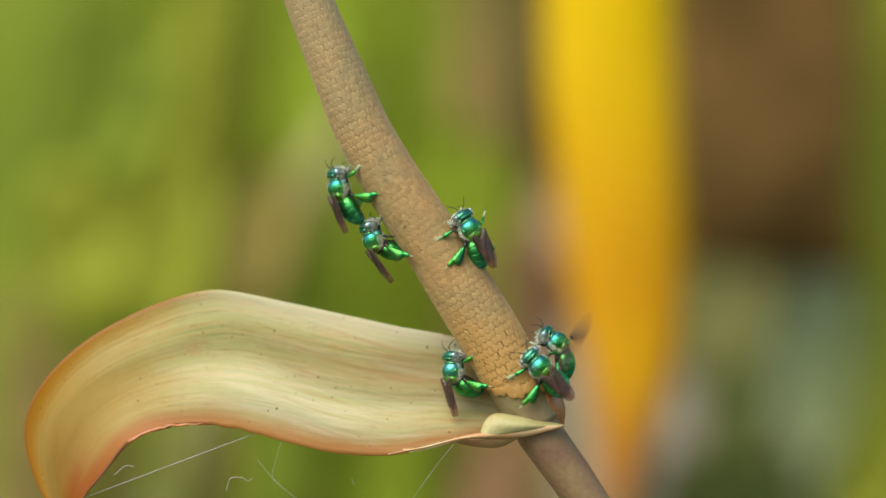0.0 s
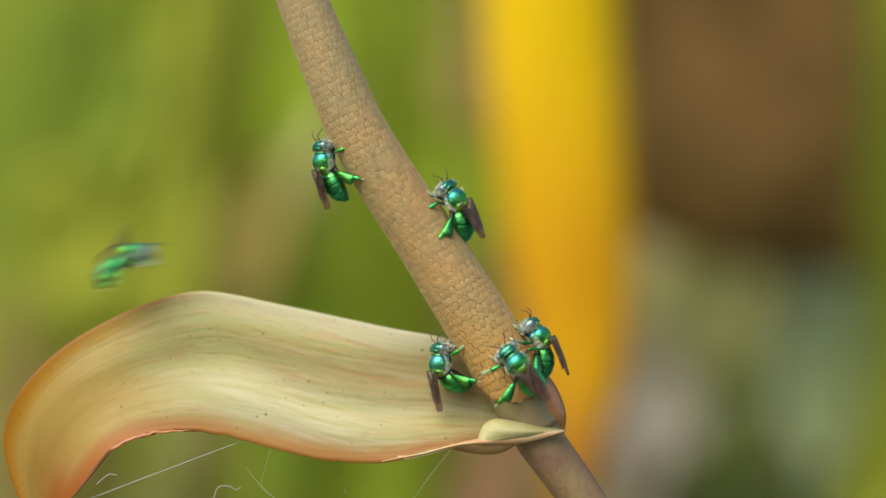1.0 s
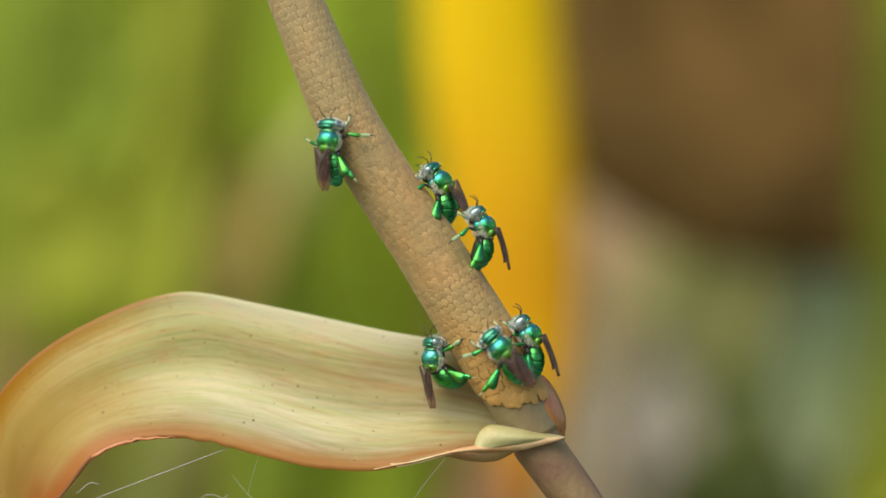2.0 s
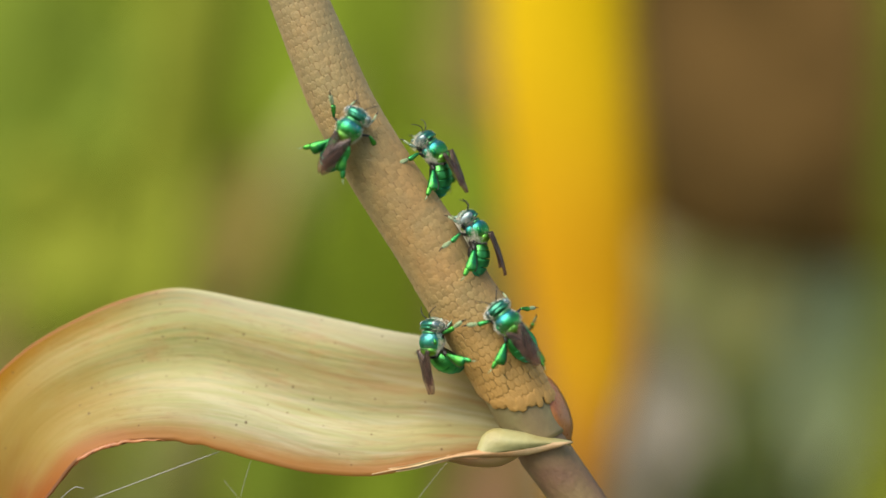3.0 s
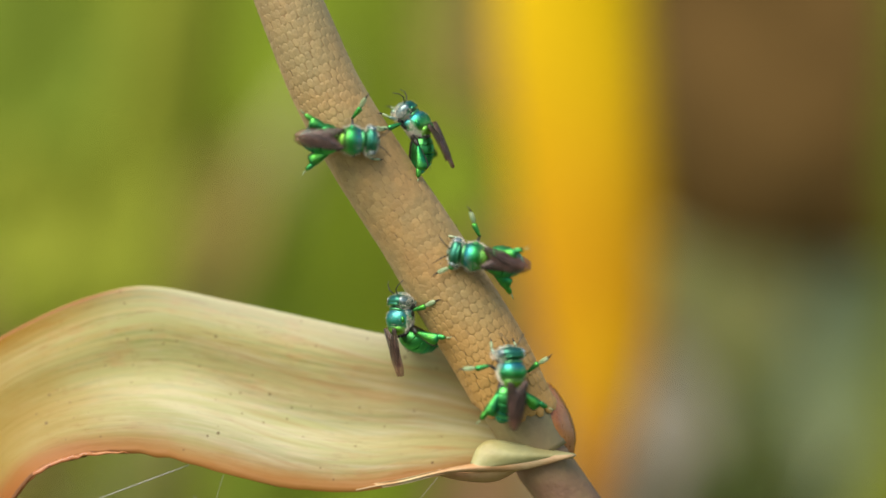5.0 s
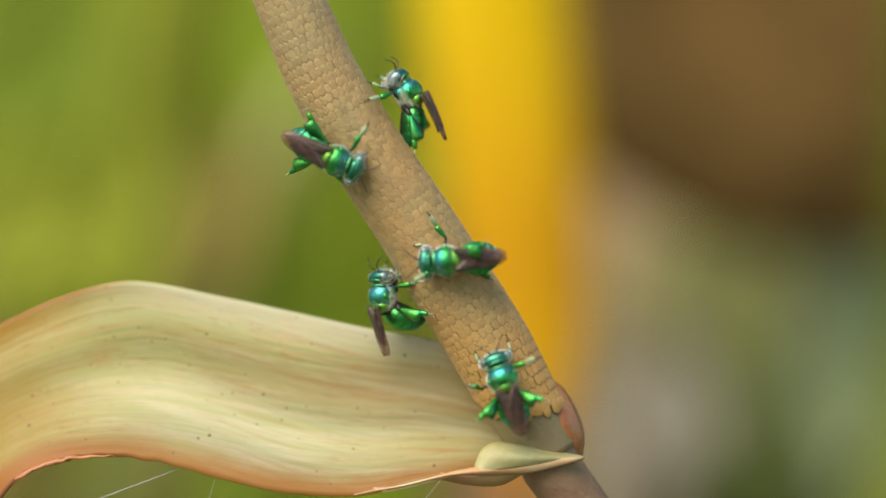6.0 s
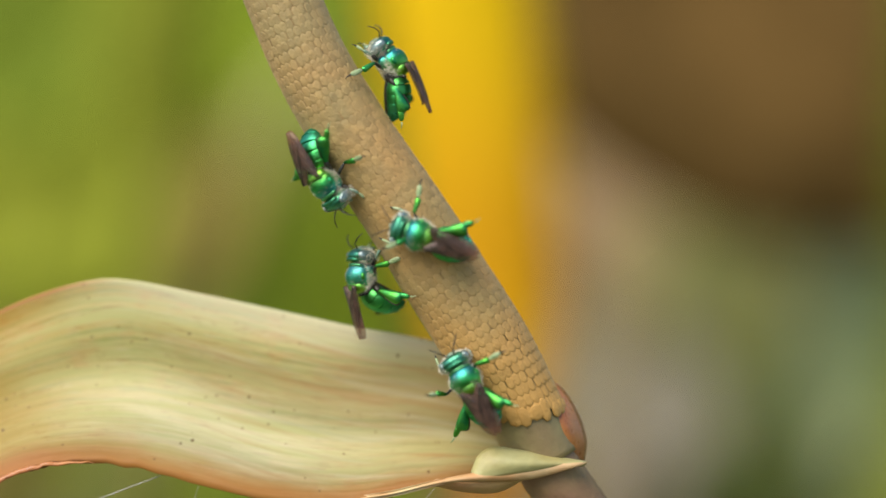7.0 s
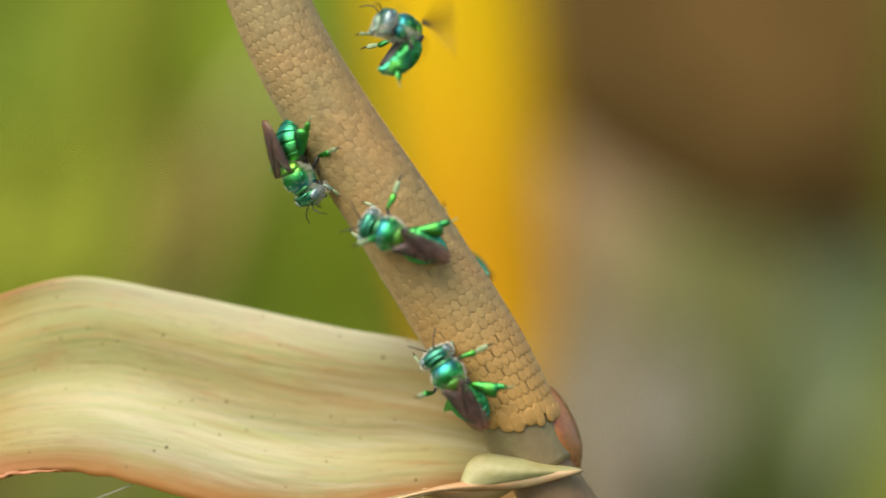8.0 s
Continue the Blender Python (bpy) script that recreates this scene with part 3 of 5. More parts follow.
# ---- bees ----
def bee_shape():
    """One orchid bee, head forward along y, back up along z; wings folded, hinges at their roots."""
    thing = new("orchid_bee")
    k = 0.001
    rng = random.Random(3)

    def mmv(p):
        return Vector(p) * k

    # thorax: squarish dome
    bm = bmesh.new()
    blob(bm, mmv((0, -0.1, 0)), mmv((1.80, 1.64, 1.68)), (6, 0, 0), 32, 20)
    for v in bm.verts:
        x, y = v.co.x / (1.8 * k), v.co.y / (1.64 * k)
        v.co.x *= 1 + 0.10 * y * y
        v.co.y *= 1 + 0.06 * x * x
    thorax = part("thorax", bm, M_GREEN, thing)
    bm = bmesh.new()
    blob(bm, mmv((0, -1.32, 0.44)), mmv((1.5, 0.84, 1.1)), (-18, 0, 0), 24, 14)
    part("scutellum", bm, M_GREEN, thorax)
    bm = bmesh.new()
    tube(bm, [mmv((x, 1.36 - 0.10 * x * x, 0.85 - 0.30 * x * x)) for x in (-1.4, -1.0, -0.5, 0, 0.5, 1.0, 1.4)], [0.12 * k, 0.22 * k, 0.26 * k, 0.26 * k, 0.26 * k, 0.22 * k, 0.12 * k], 8)
    part("neck_collar", bm, M_HEAD, thorax)
    bm = bmesh.new()
    tube(bm, [mmv((1.58 * math.sin(q), -0.64 - 0.44 * math.cos(q), 0.06 + 1.49 * math.cos(q))) for q in np.linspace(-1.15, 1.15, 11)], [0.05 * k] * 11, 6)
    part("seam", bm, M_DARK, thorax, "dark groove before the scutellum")
    for sx in (-1, 1):
        bm = bmesh.new()
        blob(bm, mmv((sx * 1.22, 0.25, -0.72)), mmv((0.56, 0.95, 0.8)), (0, 0, 0), 16, 10)
        part("side_plate", bm, M_GREEN, thorax)
        bm = bmesh.new()
        blob(bm, mmv((sx * 1.62, -0.1, 0.42)), mmv((0.32, 0.48, 0.28)), (0, 0, 0), 12, 8)
        part("wing_cap", bm, M_LIME, thorax)
    bm = bmesh.new()
    tube(bm, [mmv((0, -1.1, -0.5)), mmv((0, -1.75, -0.6)), mmv((0, -2.3, -0.7))], [1.15 * k, 0.75 * k, 1.2 * k], 14)
    part("waist", bm, M_DARK, thing)
    bm = bmesh.new()
    blob(bm, mmv((0, -1.3, -1.2)), mmv((1.2, 1.1, 0.8)), (20, 0, 0), 16, 10)
    part("hip", bm, M_DARK, thing)
    # head: wide, short, close to the thorax
    bm = bmesh.new()
    blob(bm, mmv((0, 2.2, -0.45)), mmv((2.0, 0.98, 1.55)), (-14, 0, 0), 30, 18)
    head = part("head", bm, M_HEAD, thing, "green head with silvery face")
    for sx in (-1, 1):
        bm = bmesh.new()
        blob(bm, mmv((sx * 1.58, 2.32, -0.42)), mmv((0.46, 0.68, 1.12)), (-14, 0, sx * 16), 20, 14)
        part("eye", bm, M_EYE, head, "large grey compound eye")
        bm = bmesh.new()
        tube(bm, [mmv(p) for p in ((sx * 0.35, 3.1, 0.1), (sx * 0.8, 3.8, 0.6), (sx * 1.3, 4.4, 0.5), (sx * 1.9, 5.0, 0.0))], [0.09 * k, 0.075 * k, 0.07 * k, 0.05 * k], 8)
        part("antenna", bm, M_DARK, head)
        bm = bmesh.new()
        tube(bm, [mmv(p) for p in ((sx * 0.7, 2.85, -1.45), (sx * 0.55, 3.05, -1.95), (sx * 0.05, 3.0, -2.15))], [0.32 * k, 0.22 * k, 0.08 * k], 8)
        part("jaw", bm, M_FACE, head)
    bm = bmesh.new()
    blob(bm, mmv((0, 2.82, -0.95)), mmv((0.8, 0.6, 0.92)), (-20, 0, 0), 18, 12)
    part("face", bm, M_FACE, head, "pale shiny face")
    bm = bmesh.new()
    tube(bm, [mmv((x, 2.08 - 0.1 * x * x, 1.0 - 0.16 * x * x)) for x in (-1.3, -0.6, 0, 0.6, 1.3)], [0.16 * k, 0.22 * k, 0.24 * k, 0.22 * k, 0.16 * k], 8)
    part("crown", bm, M_HEAD, head)
    for x in (-0.45, 0, 0.45):
        bm = bmesh.new()
        blob(bm, mmv((x, 2.55 - abs(x) * 0.3, 0.85)), mmv((0.16, 0.16, 0.16)), (0, 0, 0), 8, 6)
        part("simple_eye", bm, M_OCELLI, head)
    bm = bmesh.new()
    tube(bm, [mmv(p) for p in ((0, 3.1, -1.8), (0, 2.6, -2.2), (0, 0.5, -2.05), (0, -2.4, -2.1))], [0.22 * k, 0.18 * k, 0.12 * k, 0.06 * k], 8)
    part("tongue", bm, M_FUZZ, head, "long straw-coloured tongue")
    # abdomen: overlapping rings on a bent axis, hinged at the waist
    pivot = Vector((0, -1.9, -0.6))
    path = [(0, -2.0, -0.7), (0, -2.8, -0.7), (0, -3.9, -0.85), (0, -4.95, -1.2), (0, -5.85, -1.75), (0, -6.5, -2.4)]
    rad = [1.35, 1.88, 2.05, 1.88, 1.45, 0.85]
    abdomen = None
    for i in range(6):
        p0 = Vector(path[i]) - pivot
        p1 = Vector(path[i + 1]) - pivot if i < 5 else p0 + Vector((0, -0.3, -0.55))
        r0, r1 = rad[i], rad[i + 1] if i < 5 else 0.25
        bm = bmesh.new()
        d = p1 - p0
        steps = [(-0.03, r0 * 0.985), (0.02, r0 * 0.999), (0.25, r0 * 0.73 + r1 * 0.30), (0.5, (r0 + r1) / 2 * 1.04), (0.75, r0 * 0.26 + r1 * 0.77), (0.98, r1 * 1.002), (1.01, r1 * 0.992)]
        tube(bm, [(p0 + d * q) * k for q, r in steps], [r * k for q, r in steps], 30, 0.72)
        if abdomen is None:
            abdomen = part("abdomen", bm, M_ABDOMEN, thing)
            abdomen.location = pivot * k
        else:
            part("abdomen_ring", bm, M_ABDOMEN, abdomen)
    bm = bmesh.new()
    tube(bm, [(Vector(p) - pivot + Vector((0, 0.1, -r * 0.34))) * k for p, r in zip(path, rad)], [r * 0.56 * k for r in rad], 16)
    part("belly", bm, M_DARK, abdomen, "dark underside of the abdomen")
    # wings: narrow to a point, folded one over the other
    def wing_point(u, v, ln, wd, sx):
        w = wd * min(1, 0.22 + 1.9 * u) * max(0.02, 1 - u**3.4) ** 0.62
        return mmv((-sx * (v - 0.25) * w, -u * ln, -0.75 * u * u + 0.3 * math.sin(v * 3) - 0.35 * abs(v - 0.2)))

    for sx in (-1, 1):
        for name, ln, wd, z, splay in (("forewing", 6.7, 2.6, 1.62, -13), ("hindwing", 5.3, 1.8, 1.48, -9)):
            z += 0.07 * sx
            g = [[wing_point(i / 18, j / 6, ln, wd, sx) for j in range(7)] for i in range(19)]
            if sx < 0:
                g = [r[::-1] for r in g]
            w_ob = part(name, sheet(g, 0.00003), M_WING, thing, "smoky brown wing")
            w_ob.location = mmv((sx * 1.35, -1.15, z - 0.1))
            w_ob.rotation_mode = "QUATERNION"
            w_ob.rotation_quaternion = Euler((radians(2), radians(sx * 5), radians(sx * splay))).to_quaternion()
            if name == "forewing":
                for a, b in ((0.25, 0.32), (0.06, 0.1), (0.5, 0.6), (0.4, 0.75)):
                    bm = bmesh.new()
                    tube(bm, [wing_point(0.02 + 0.75 * i / 8, a + (b - a) * i / 8, ln, wd, sx) + mmv((0, 0, 0.02)) for i in range(9)], [0.045 * k * (1 - 0.6 * i / 8) for i in range(9)], 5)
                    part("vein", bm, M_DARK, w_ob)
    # legs: front, middle, hind; hind shins swollen blades; each hinged at the hip
    def blade(p0, p1, prof, out):
        """A flattened limb: prof holds (along, front, rear, half thickness); out is the way its rear edge points."""
        bm = bmesh.new()
        d = p1 - p0
        w = (out - d * out.dot(d) / d.length_squared).normalized()
        n = d.normalized().cross(w)
        rings = []
        for a, lo, hi, th in prof:
            c, hw = p0 + d * a + w * (lo + hi) / 2, (hi - lo) / 2
            rings.append([bm.verts.new((c + w * hw * math.cos(q) + n * th * math.sin(q)) * k) for q in (2 * math.pi * j / 14 for j in range(14))])
        for r0, r1 in zip(rings, rings[1:]):
            for j in range(14):
                bm.faces.new((r0[j], r0[(j + 1) % 14], r1[(j + 1) % 14], r1[j]))
        bm.faces.new(rings[0][::-1])
        bm.faces.new(rings[-1])
        return bm, w

    hind = [(0, -0.2, 0.2, 0.18), (0.1, -0.26, 0.34, 0.28), (0.3, -0.34, 0.62, 0.38), (0.55, -0.38, 0.98, 0.5), (0.75, -0.38, 1.22, 0.52), (0.9, -0.34, 1.24, 0.46), (0.99, -0.28, 0.98, 0.34), (1.05, -0.2, 0.5, 0.16)]
    middle = [(0, -0.16, 0.16, 0.15), (0.2, -0.22, 0.24, 0.2), (0.55, -0.28, 0.38, 0.26), (0.85, -0.3, 0.46, 0.26), (1.0, -0.22, 0.3, 0.16)]
    front = [(0, -0.14, 0.14, 0.14), (0.4, -0.2, 0.22, 0.2), (0.8, -0.2, 0.24, 0.2), (1.0, -0.14, 0.16, 0.12)]
    pad = [(0, -0.14, 0.14, 0.1), (0.15, -0.26, 0.26, 0.16), (0.5, -0.32, 0.34, 0.18), (0.85, -0.26, 0.28, 0.14), (1.0, -0.12, 0.12, 0.08)]
    for sx in (-1, 1):
        plan = [
            ("front_leg", [(0.9, 1.0, -1.4), (1.7, 1.8, -1.5), (2.1, 2.8, -2.1), (2.0, 3.7, -2.6)], front, M_FACE, 0.26),
            ("middle_leg", [(1.0, -0.1, -1.4), (2.9, -0.5, -1.0), (4.4, 0.2, -1.9), (5.7, 0.95, -2.5)], middle, M_LIME, 0.2),
            ("hind_leg", [(0.9, -1.3, -1.3), (2.3, -2.2, -1.0), (3.7, -4.9, -1.7), (4.2, -6.1, -2.0)], hind, M_LIME, 0.34),
        ]
        for name, joints, prof, mat, r in plan:
            hip = Vector((sx * joints[0][0], joints[0][1], joints[0][2]))
            q = [Vector((sx * a, b, c)) - hip for a, b, c in joints]
            bm = bmesh.new()
            tube(bm, [q[0] * k, (q[0] * 0.5 + q[1] * 0.5) * k, q[1] * k], [r * 0.9 * k, r * 1.15 * k, r * 0.7 * k], 10)
            leg = part(name, bm, M_DARK, thing)
            leg.location = hip * k
            down = Vector((sx * 0.12, 0.0, -1.0))
            bm, w = blade(q[1], q[2], prof, -down if name == "hind_leg" else down)
            part("shin", bm, mat, leg, "swollen metallic green shin" if name == "hind_leg" else "")
            toe = q[3] - q[2]
            foot_prof = [(-0.12, -0.3, 0.4, 0.2), (0.1, -0.32, 0.46, 0.24), (0.4, -0.3, 0.42, 0.22), (0.65, -0.26, 0.34, 0.18), (0.82, -0.14, 0.2, 0.1)] if name == "hind_leg" else pad if name == "middle_leg" else [(a, lo * 0.6, hi * 0.6, th) for a, lo, hi, th in pad]
            bm, _ = blade(q[2], q[3], foot_prof, -down if name == "hind_leg" else down)
            part("foot", bm, M_LIME if name == "hind_leg" else M_FOOT, leg)
            bm = bmesh.new()
            e = q[3] - toe * 0.06
            tube(bm, [e * k, (e + toe * 0.28 + Vector((0, 0, -0.06))) * k, (e + toe * 0.5 + Vector((0, 0, -0.22))) * k], [0.13 * k, 0.08 * k, 0.04 * k], 6)
            part("claw", bm, M_DARK if name != "hind_leg" else M_FOOT, leg)
            if name == "hind_leg":
                bm = bmesh.new()
                d = q[2] - q[1]
                tube(bm, [(q[1] + d * a + w * hi) * k for a, lo, hi, th in prof[1:-1]], [0.08 * k, 0.12 * k, 0.14 * k, 0.13 * k, 0.12 * k, 0.08 * k], 6)
                part("shin_edge", bm, M_DARK, leg, "dark hind rim of the shin")
    # pale hairs along the flanks, below and on the legs
    verts, faces = [], []
    spots = [((0, -0.1, -0.1), (1.7, 1.6, 1.55), 2600, -0.95, 0.10, 0.55), ((0, 2.2, -0.5), (1.95, 1.0, 1.55), 1100, -0.95, 0.3, 0.4), ((0, -1.3, 0.2), (1.5, 0.9, 1.2), 160, -0.6, 0.2, 0.35)]
    for sx in (-1, 1):
        spots += [((sx * 1.7, 2.2, -1.7), (0.3, 0.6, 0.35), 140, -1, 1, 0.3)]
    spots += [((0, -0.1, 0), (1.74, 1.62, 1.62), 220, 0.0, 0.95, 0.3), ((0, 2.2, -0.45), (2.0, 1.0, 1.55), 350, -0.2, 0.8, 0.3)]
    for c, r, count, lo, hi, size in spots:
        for _ in range(count):
            a, b = rng.uniform(0, 2 * math.pi), rng.uniform(lo, hi)
            q = math.sqrt(1 - b * b)
            n = Vector((math.cos(a) * q, math.sin(a) * q, b))
            p = Vector(c) + Vector((n.x * r[0], n.y * r[1], n.z * r[2]))
            n = (n + Vector((rng.uniform(-0.5, 0.5), rng.uniform(-0.7, 0.2), rng.uniform(-0.6, 0.1)))).normalized()
            t = n.orthogonal().normalized() * 0.02
            tip, i = p + n * size * rng.uniform(0.5, 1.2), len(verts)
            verts += [(p + t) * k, (p - t * 0.5 + n.cross(t)) * k, (p - t * 0.5 - n.cross(t)) * k, tip * k]
            faces += [(i, i + 1, i + 3), (i + 1, i + 2, i + 3), (i + 2, i, i + 3)]
    me = bpy.data.meshes.new("fur")
    me.from_pydata(verts, [], faces)
    me.materials.append(M_FUZZ)
    fur = new("fur", me)
    fur.parent = thing
    tagged(fur, kind="stuff")
    return thing


# seconds; millimetres right, back, up from the flower's middle; turn in degrees
# bee paths start
BEE_ROWS = {
    'walker_a': [(0, -17.2, -0.5, 10.1, 102, -6, -63), (0.5, -18.4, -0.5, 13.6, 96, -3, -66), (1, -18.1, -0.6, 13.7, 98, -4, -62), (1.5, -18.7, -2.5, 15.7, 96, -4, -52), (1.7, -17.5, -4.6, 16.0, 93, -3, -40), (2.8, -12.8, -7.1, 15.5, 86, 20, -13), (3, -12.1, -7.3, 16.0, 88, 32, -5), (3.5, -10.3, -7.3, 14.7, 90, 47, 0), (4, -9.3, -7.4, 13.8, 90, 78, 0), (4.2, -9.1, -7.3, 13.9, 90, 84, 0), (5.3, -9.5, -7.4, 11.5, -90, 87, -180), (5.5, -9.9, -7.3, 11.0, -90, 86, -180), (6, -10.8, -6.5, 8.2, -112, 61, 155), (6.5, -11.1, -5.4, 5.9, -113, 27, 136), (7, -11.1, -4.4, 4.3, -113, 22, 131), (7.3, -10.7, -4.7, 4.1, -112, 18, 128), (7.5, -12.0, -2.6, 3.9, -109, 15, 126), (8, -12.0, -3.0, 4.2, -112, 16, 125)],
    'walker_b': [(0, -11.5, -0.5, 1.5, 116, -11, -69), (0.15, -11.2, -0.5, 1.4, 116, -11, -69), (0.3, -12.1, -1.0, -0.9, 25, -0, -30), (0.4, -35.2, -3.0, 0.6, 15, -0, -78), (0.5, -51.3, -3.0, 2.8, 12, -0, -85), (0.6, -63.9, -3.0, 2.3, 12, -0, -85), (0.7, -64.2, -3.0, -0.1, 12, -0, -85), (0.8, -59.3, -3.0, -3.1, 12, -0, -82), (0.9, -52.2, -3.0, -2.3, 10, -0, -80), (1, -48.1, -2.0, -0.6, 12, -0, -78), (1.1, -26.8, 8.0, 0.6, 10, -0, -70), (1.2, -6.7, 14.0, 3.3, 10, -0, -45), (1.3, 1.9, 16.0, 3.2, 10, -0, -0), (1.4, 8.1, 12.0, 3.4, 15, -0, 45), (1.5, 9.8, 2.0, 4.3, 12, 0, 82), (1.6, 9.2, 0.0, 3.3, 35, -0, 70), (1.7, 8.8, -0.5, 3.2, 65, -4, 81), (2.8, 5.6, -3.6, 2.1, 64, -3, 85), (3, 6.1, -3.1, 1.7, 62, -3, 85), (3.5, 6.5, -0.5, 2.6, 64, -5, 79), (4, 7.4, -0.5, 2.7, 52, -18, 68), (4.2, 7.5, -0.5, 2.7, 49, -16, 72), (4.6, 8.2, 0.5, 0.1, 57, 11, 107), (4.9, 3.0, 7.4, -2.4, 59, 42, 138), (5.3, 1.5, 7.7, -4.6, 95, 70, -174), (5.5, 1.6, 7.7, -4.4, 95, 70, -174), (6, 1.4, 7.7, -4.4, 95, 70, -174), (6.5, 0.9, 7.7, -4.0, 95, 70, -174), (7, 0.7, 7.7, -3.9, 95, 70, -174), (7.3, 1.5, 7.7, -3.7, 95, 70, -174), (7.5, 1.1, 7.7, -4.4, 95, 70, -174), (8, 3.1, 7.6, -4.6, 95, 68, -175)],
    'walker_c': [(0, 4.4, -4.1, 3.4, 74, -26, 34), (0.5, 4.0, -2.3, 5.6, 69, -22, 46), (1, 2.7, -1.9, 7.7, 64, -21, 53), (1.5, 2.0, -0.5, 9.6, 61, -19, 60), (1.7, 1.7, -0.5, 9.7, 60, -17, 63), (2.8, 0.2, -0.5, 12.4, 59, -15, 66), (3, 0.1, -0.5, 13.2, 59, -14, 68), (3.5, -0.0, -0.5, 13.0, 58, -12, 71), (4, -0.9, -0.5, 14.4, 56, -12, 74), (4.2, -0.7, -0.5, 14.5, 55, -10, 75), (5.3, -1.0, -0.5, 15.0, 57, -10, 75), (5.5, -0.7, -0.5, 14.9, 57, -10, 75), (6, -2.0, -0.5, 17.1, 58, -9, 76), (6.5, -3.1, -0.5, 18.6, 59, -8, 76), (7, -3.0, -0.5, 19.2, 59, -7, 78), (7.3, -3.0, -0.5, 19.3, 59, -7, 78), (7.5, -4.8, -0.5, 19.8, 59, -7, 78), (7.6, -5.7, -1.0, 19.2, 45, -0, 50), (7.7, -5.4, -2.0, 18.9, 40, 0, 65), (7.8, -4.3, -4.0, 20.5, 30, -0, 80), (7.9, -1.4, -5.0, 20.9, 28, 0, 106), (8, -0.2, -6.0, 20.9, 28, -0, 114)],
    'walker_d': [(0, 1.5, -0.5, -19.8, 96, -4, -58), (0.5, 0.8, -0.5, -18.6, 95, -3, -60), (1, 0.1, -0.5, -18.1, 93, -2, -60), (1.5, 0.3, -0.5, -17.5, 93, -2, -60), (1.7, 0.1, -0.5, -17.3, 93, -2, -60), (2.8, -0.3, -3.5, -14.6, 93, -2, -58), (3, -0.5, -3.6, -14.2, 93, -2, -56), (3.5, -2.5, -0.5, -13.3, 93, -2, -60), (4, -2.8, -0.5, -12.6, 94, -2, -60), (4.2, -2.7, -0.5, -12.6, 94, -2, -60), (5.3, -3.5, -2.5, -10.2, 95, -3, -58), (5.5, -3.5, -3.0, -9.9, 97, -4, -58), (6, -5.5, -0.5, -8.5, 97, -4, -60), (6.5, -6.4, -0.5, -7.7, 95, -3, -60), (7, -7.1, -0.5, -6.4, 95, -3, -62), (7.2, -7.4, -0.5, -6.9, 99, -4, -66), (7.3, -8.7, -2.0, -6.4, 30, 0, -15), (7.4, -19.6, -8.0, -17.7, 60, -0, 30), (7.5, -38.0, -8.0, -38.3, 10, -0, 60), (8, -63.6, -8.0, -56.8, 0, 0, 60)],
    'walker_e': [(0, 15.6, -5.8, -18.9, 86, -45, 6), (0.5, 12.8, -7.2, -18.9, 87, -40, 5), (1, 12.0, -7.3, -17.8, 87, -40, 5), (1.5, 10.1, -7.6, -17.0, 87, -40, 5), (1.7, 9.8, -7.6, -16.2, 85, -40, 8), (2.8, 10.5, -6.9, -12.2, 83, -41, 11), (3, 10.3, -6.7, -11.3, 84, -36, 10), (3.5, 11.0, -5.3, -9.1, 86, -28, 9), (4, 9.4, -5.7, -7.1, 85, -28, 11), (4.2, 9.4, -5.6, -7.0, 84, -35, 10), (4.7, 8.2, -5.3, -4.4, 83, -60, 8), (5.3, 4.4, -6.8, -1.9, 90, -90, 0), (5.5, 3.6, -7.2, -2.6, 90, -90, 0), (6, 2.4, -7.7, -4.1, -90, -85, 180), (6.5, 0.8, -7.7, -2.2, 102, -81, -13), (7, -0.2, -7.7, -1.5, 101, -71, -12), (7.3, -0.4, -7.7, -1.3, 101, -70, -12), (7.5, -1.3, -7.6, -1.6, 105, -67, -16), (8, -2.0, -7.5, -1.9, 109, -67, -21)],
    'walker_f': [(0, 18.6, -0.5, -15.1, 43, -18, 74), (0.5, 17.1, -0.5, -14.8, 53, -10, 77), (1, 15.9, -1.4, -13.8, 59, -7, 78), (1.5, 14.8, -3.2, -12.7, 61, -7, 78), (1.7, 14.5, -4.0, -13.1, 61, -6, 80), (2.8, 14.6, -3.7, -13.0, 59, 8, 103), (3, 12.1, 6.4, -13.4, 75, 24, 147), (3.5, 7.4, 7.6, -10.6, 88, 22, 175), (4, 7.2, 7.7, -11.9, 89, 15, 175), (4.4, 14.1, 6.4, -17.7, 86, 2, 120), (4.8, 13.2, -6.8, -17.8, 88, -1, 60), (5.1, 10.1, -7.6, -17.4, 90, 0, 15), (5.3, 8.4, -7.6, -18.1, 90, 0, 0), (5.5, 11.5, -7.5, -18.3, 90, -10, 0), (5.7, 10.0, -7.6, -18.4, 90, -16, 0), (6, 9.4, -7.6, -18.4, 90, -20, 0), (6.5, 7.9, -7.4, -18.8, 91, -28, -2), (7, 5.3, -6.6, -18.4, 92, -31, -5), (7.3, 5.3, -6.6, -18.1, 94, -31, -7), (7.5, 4.8, -6.5, -17.6, 94, -32, -7), (8, 4.6, -6.5, -17.5, 95, -34, -10)],
}
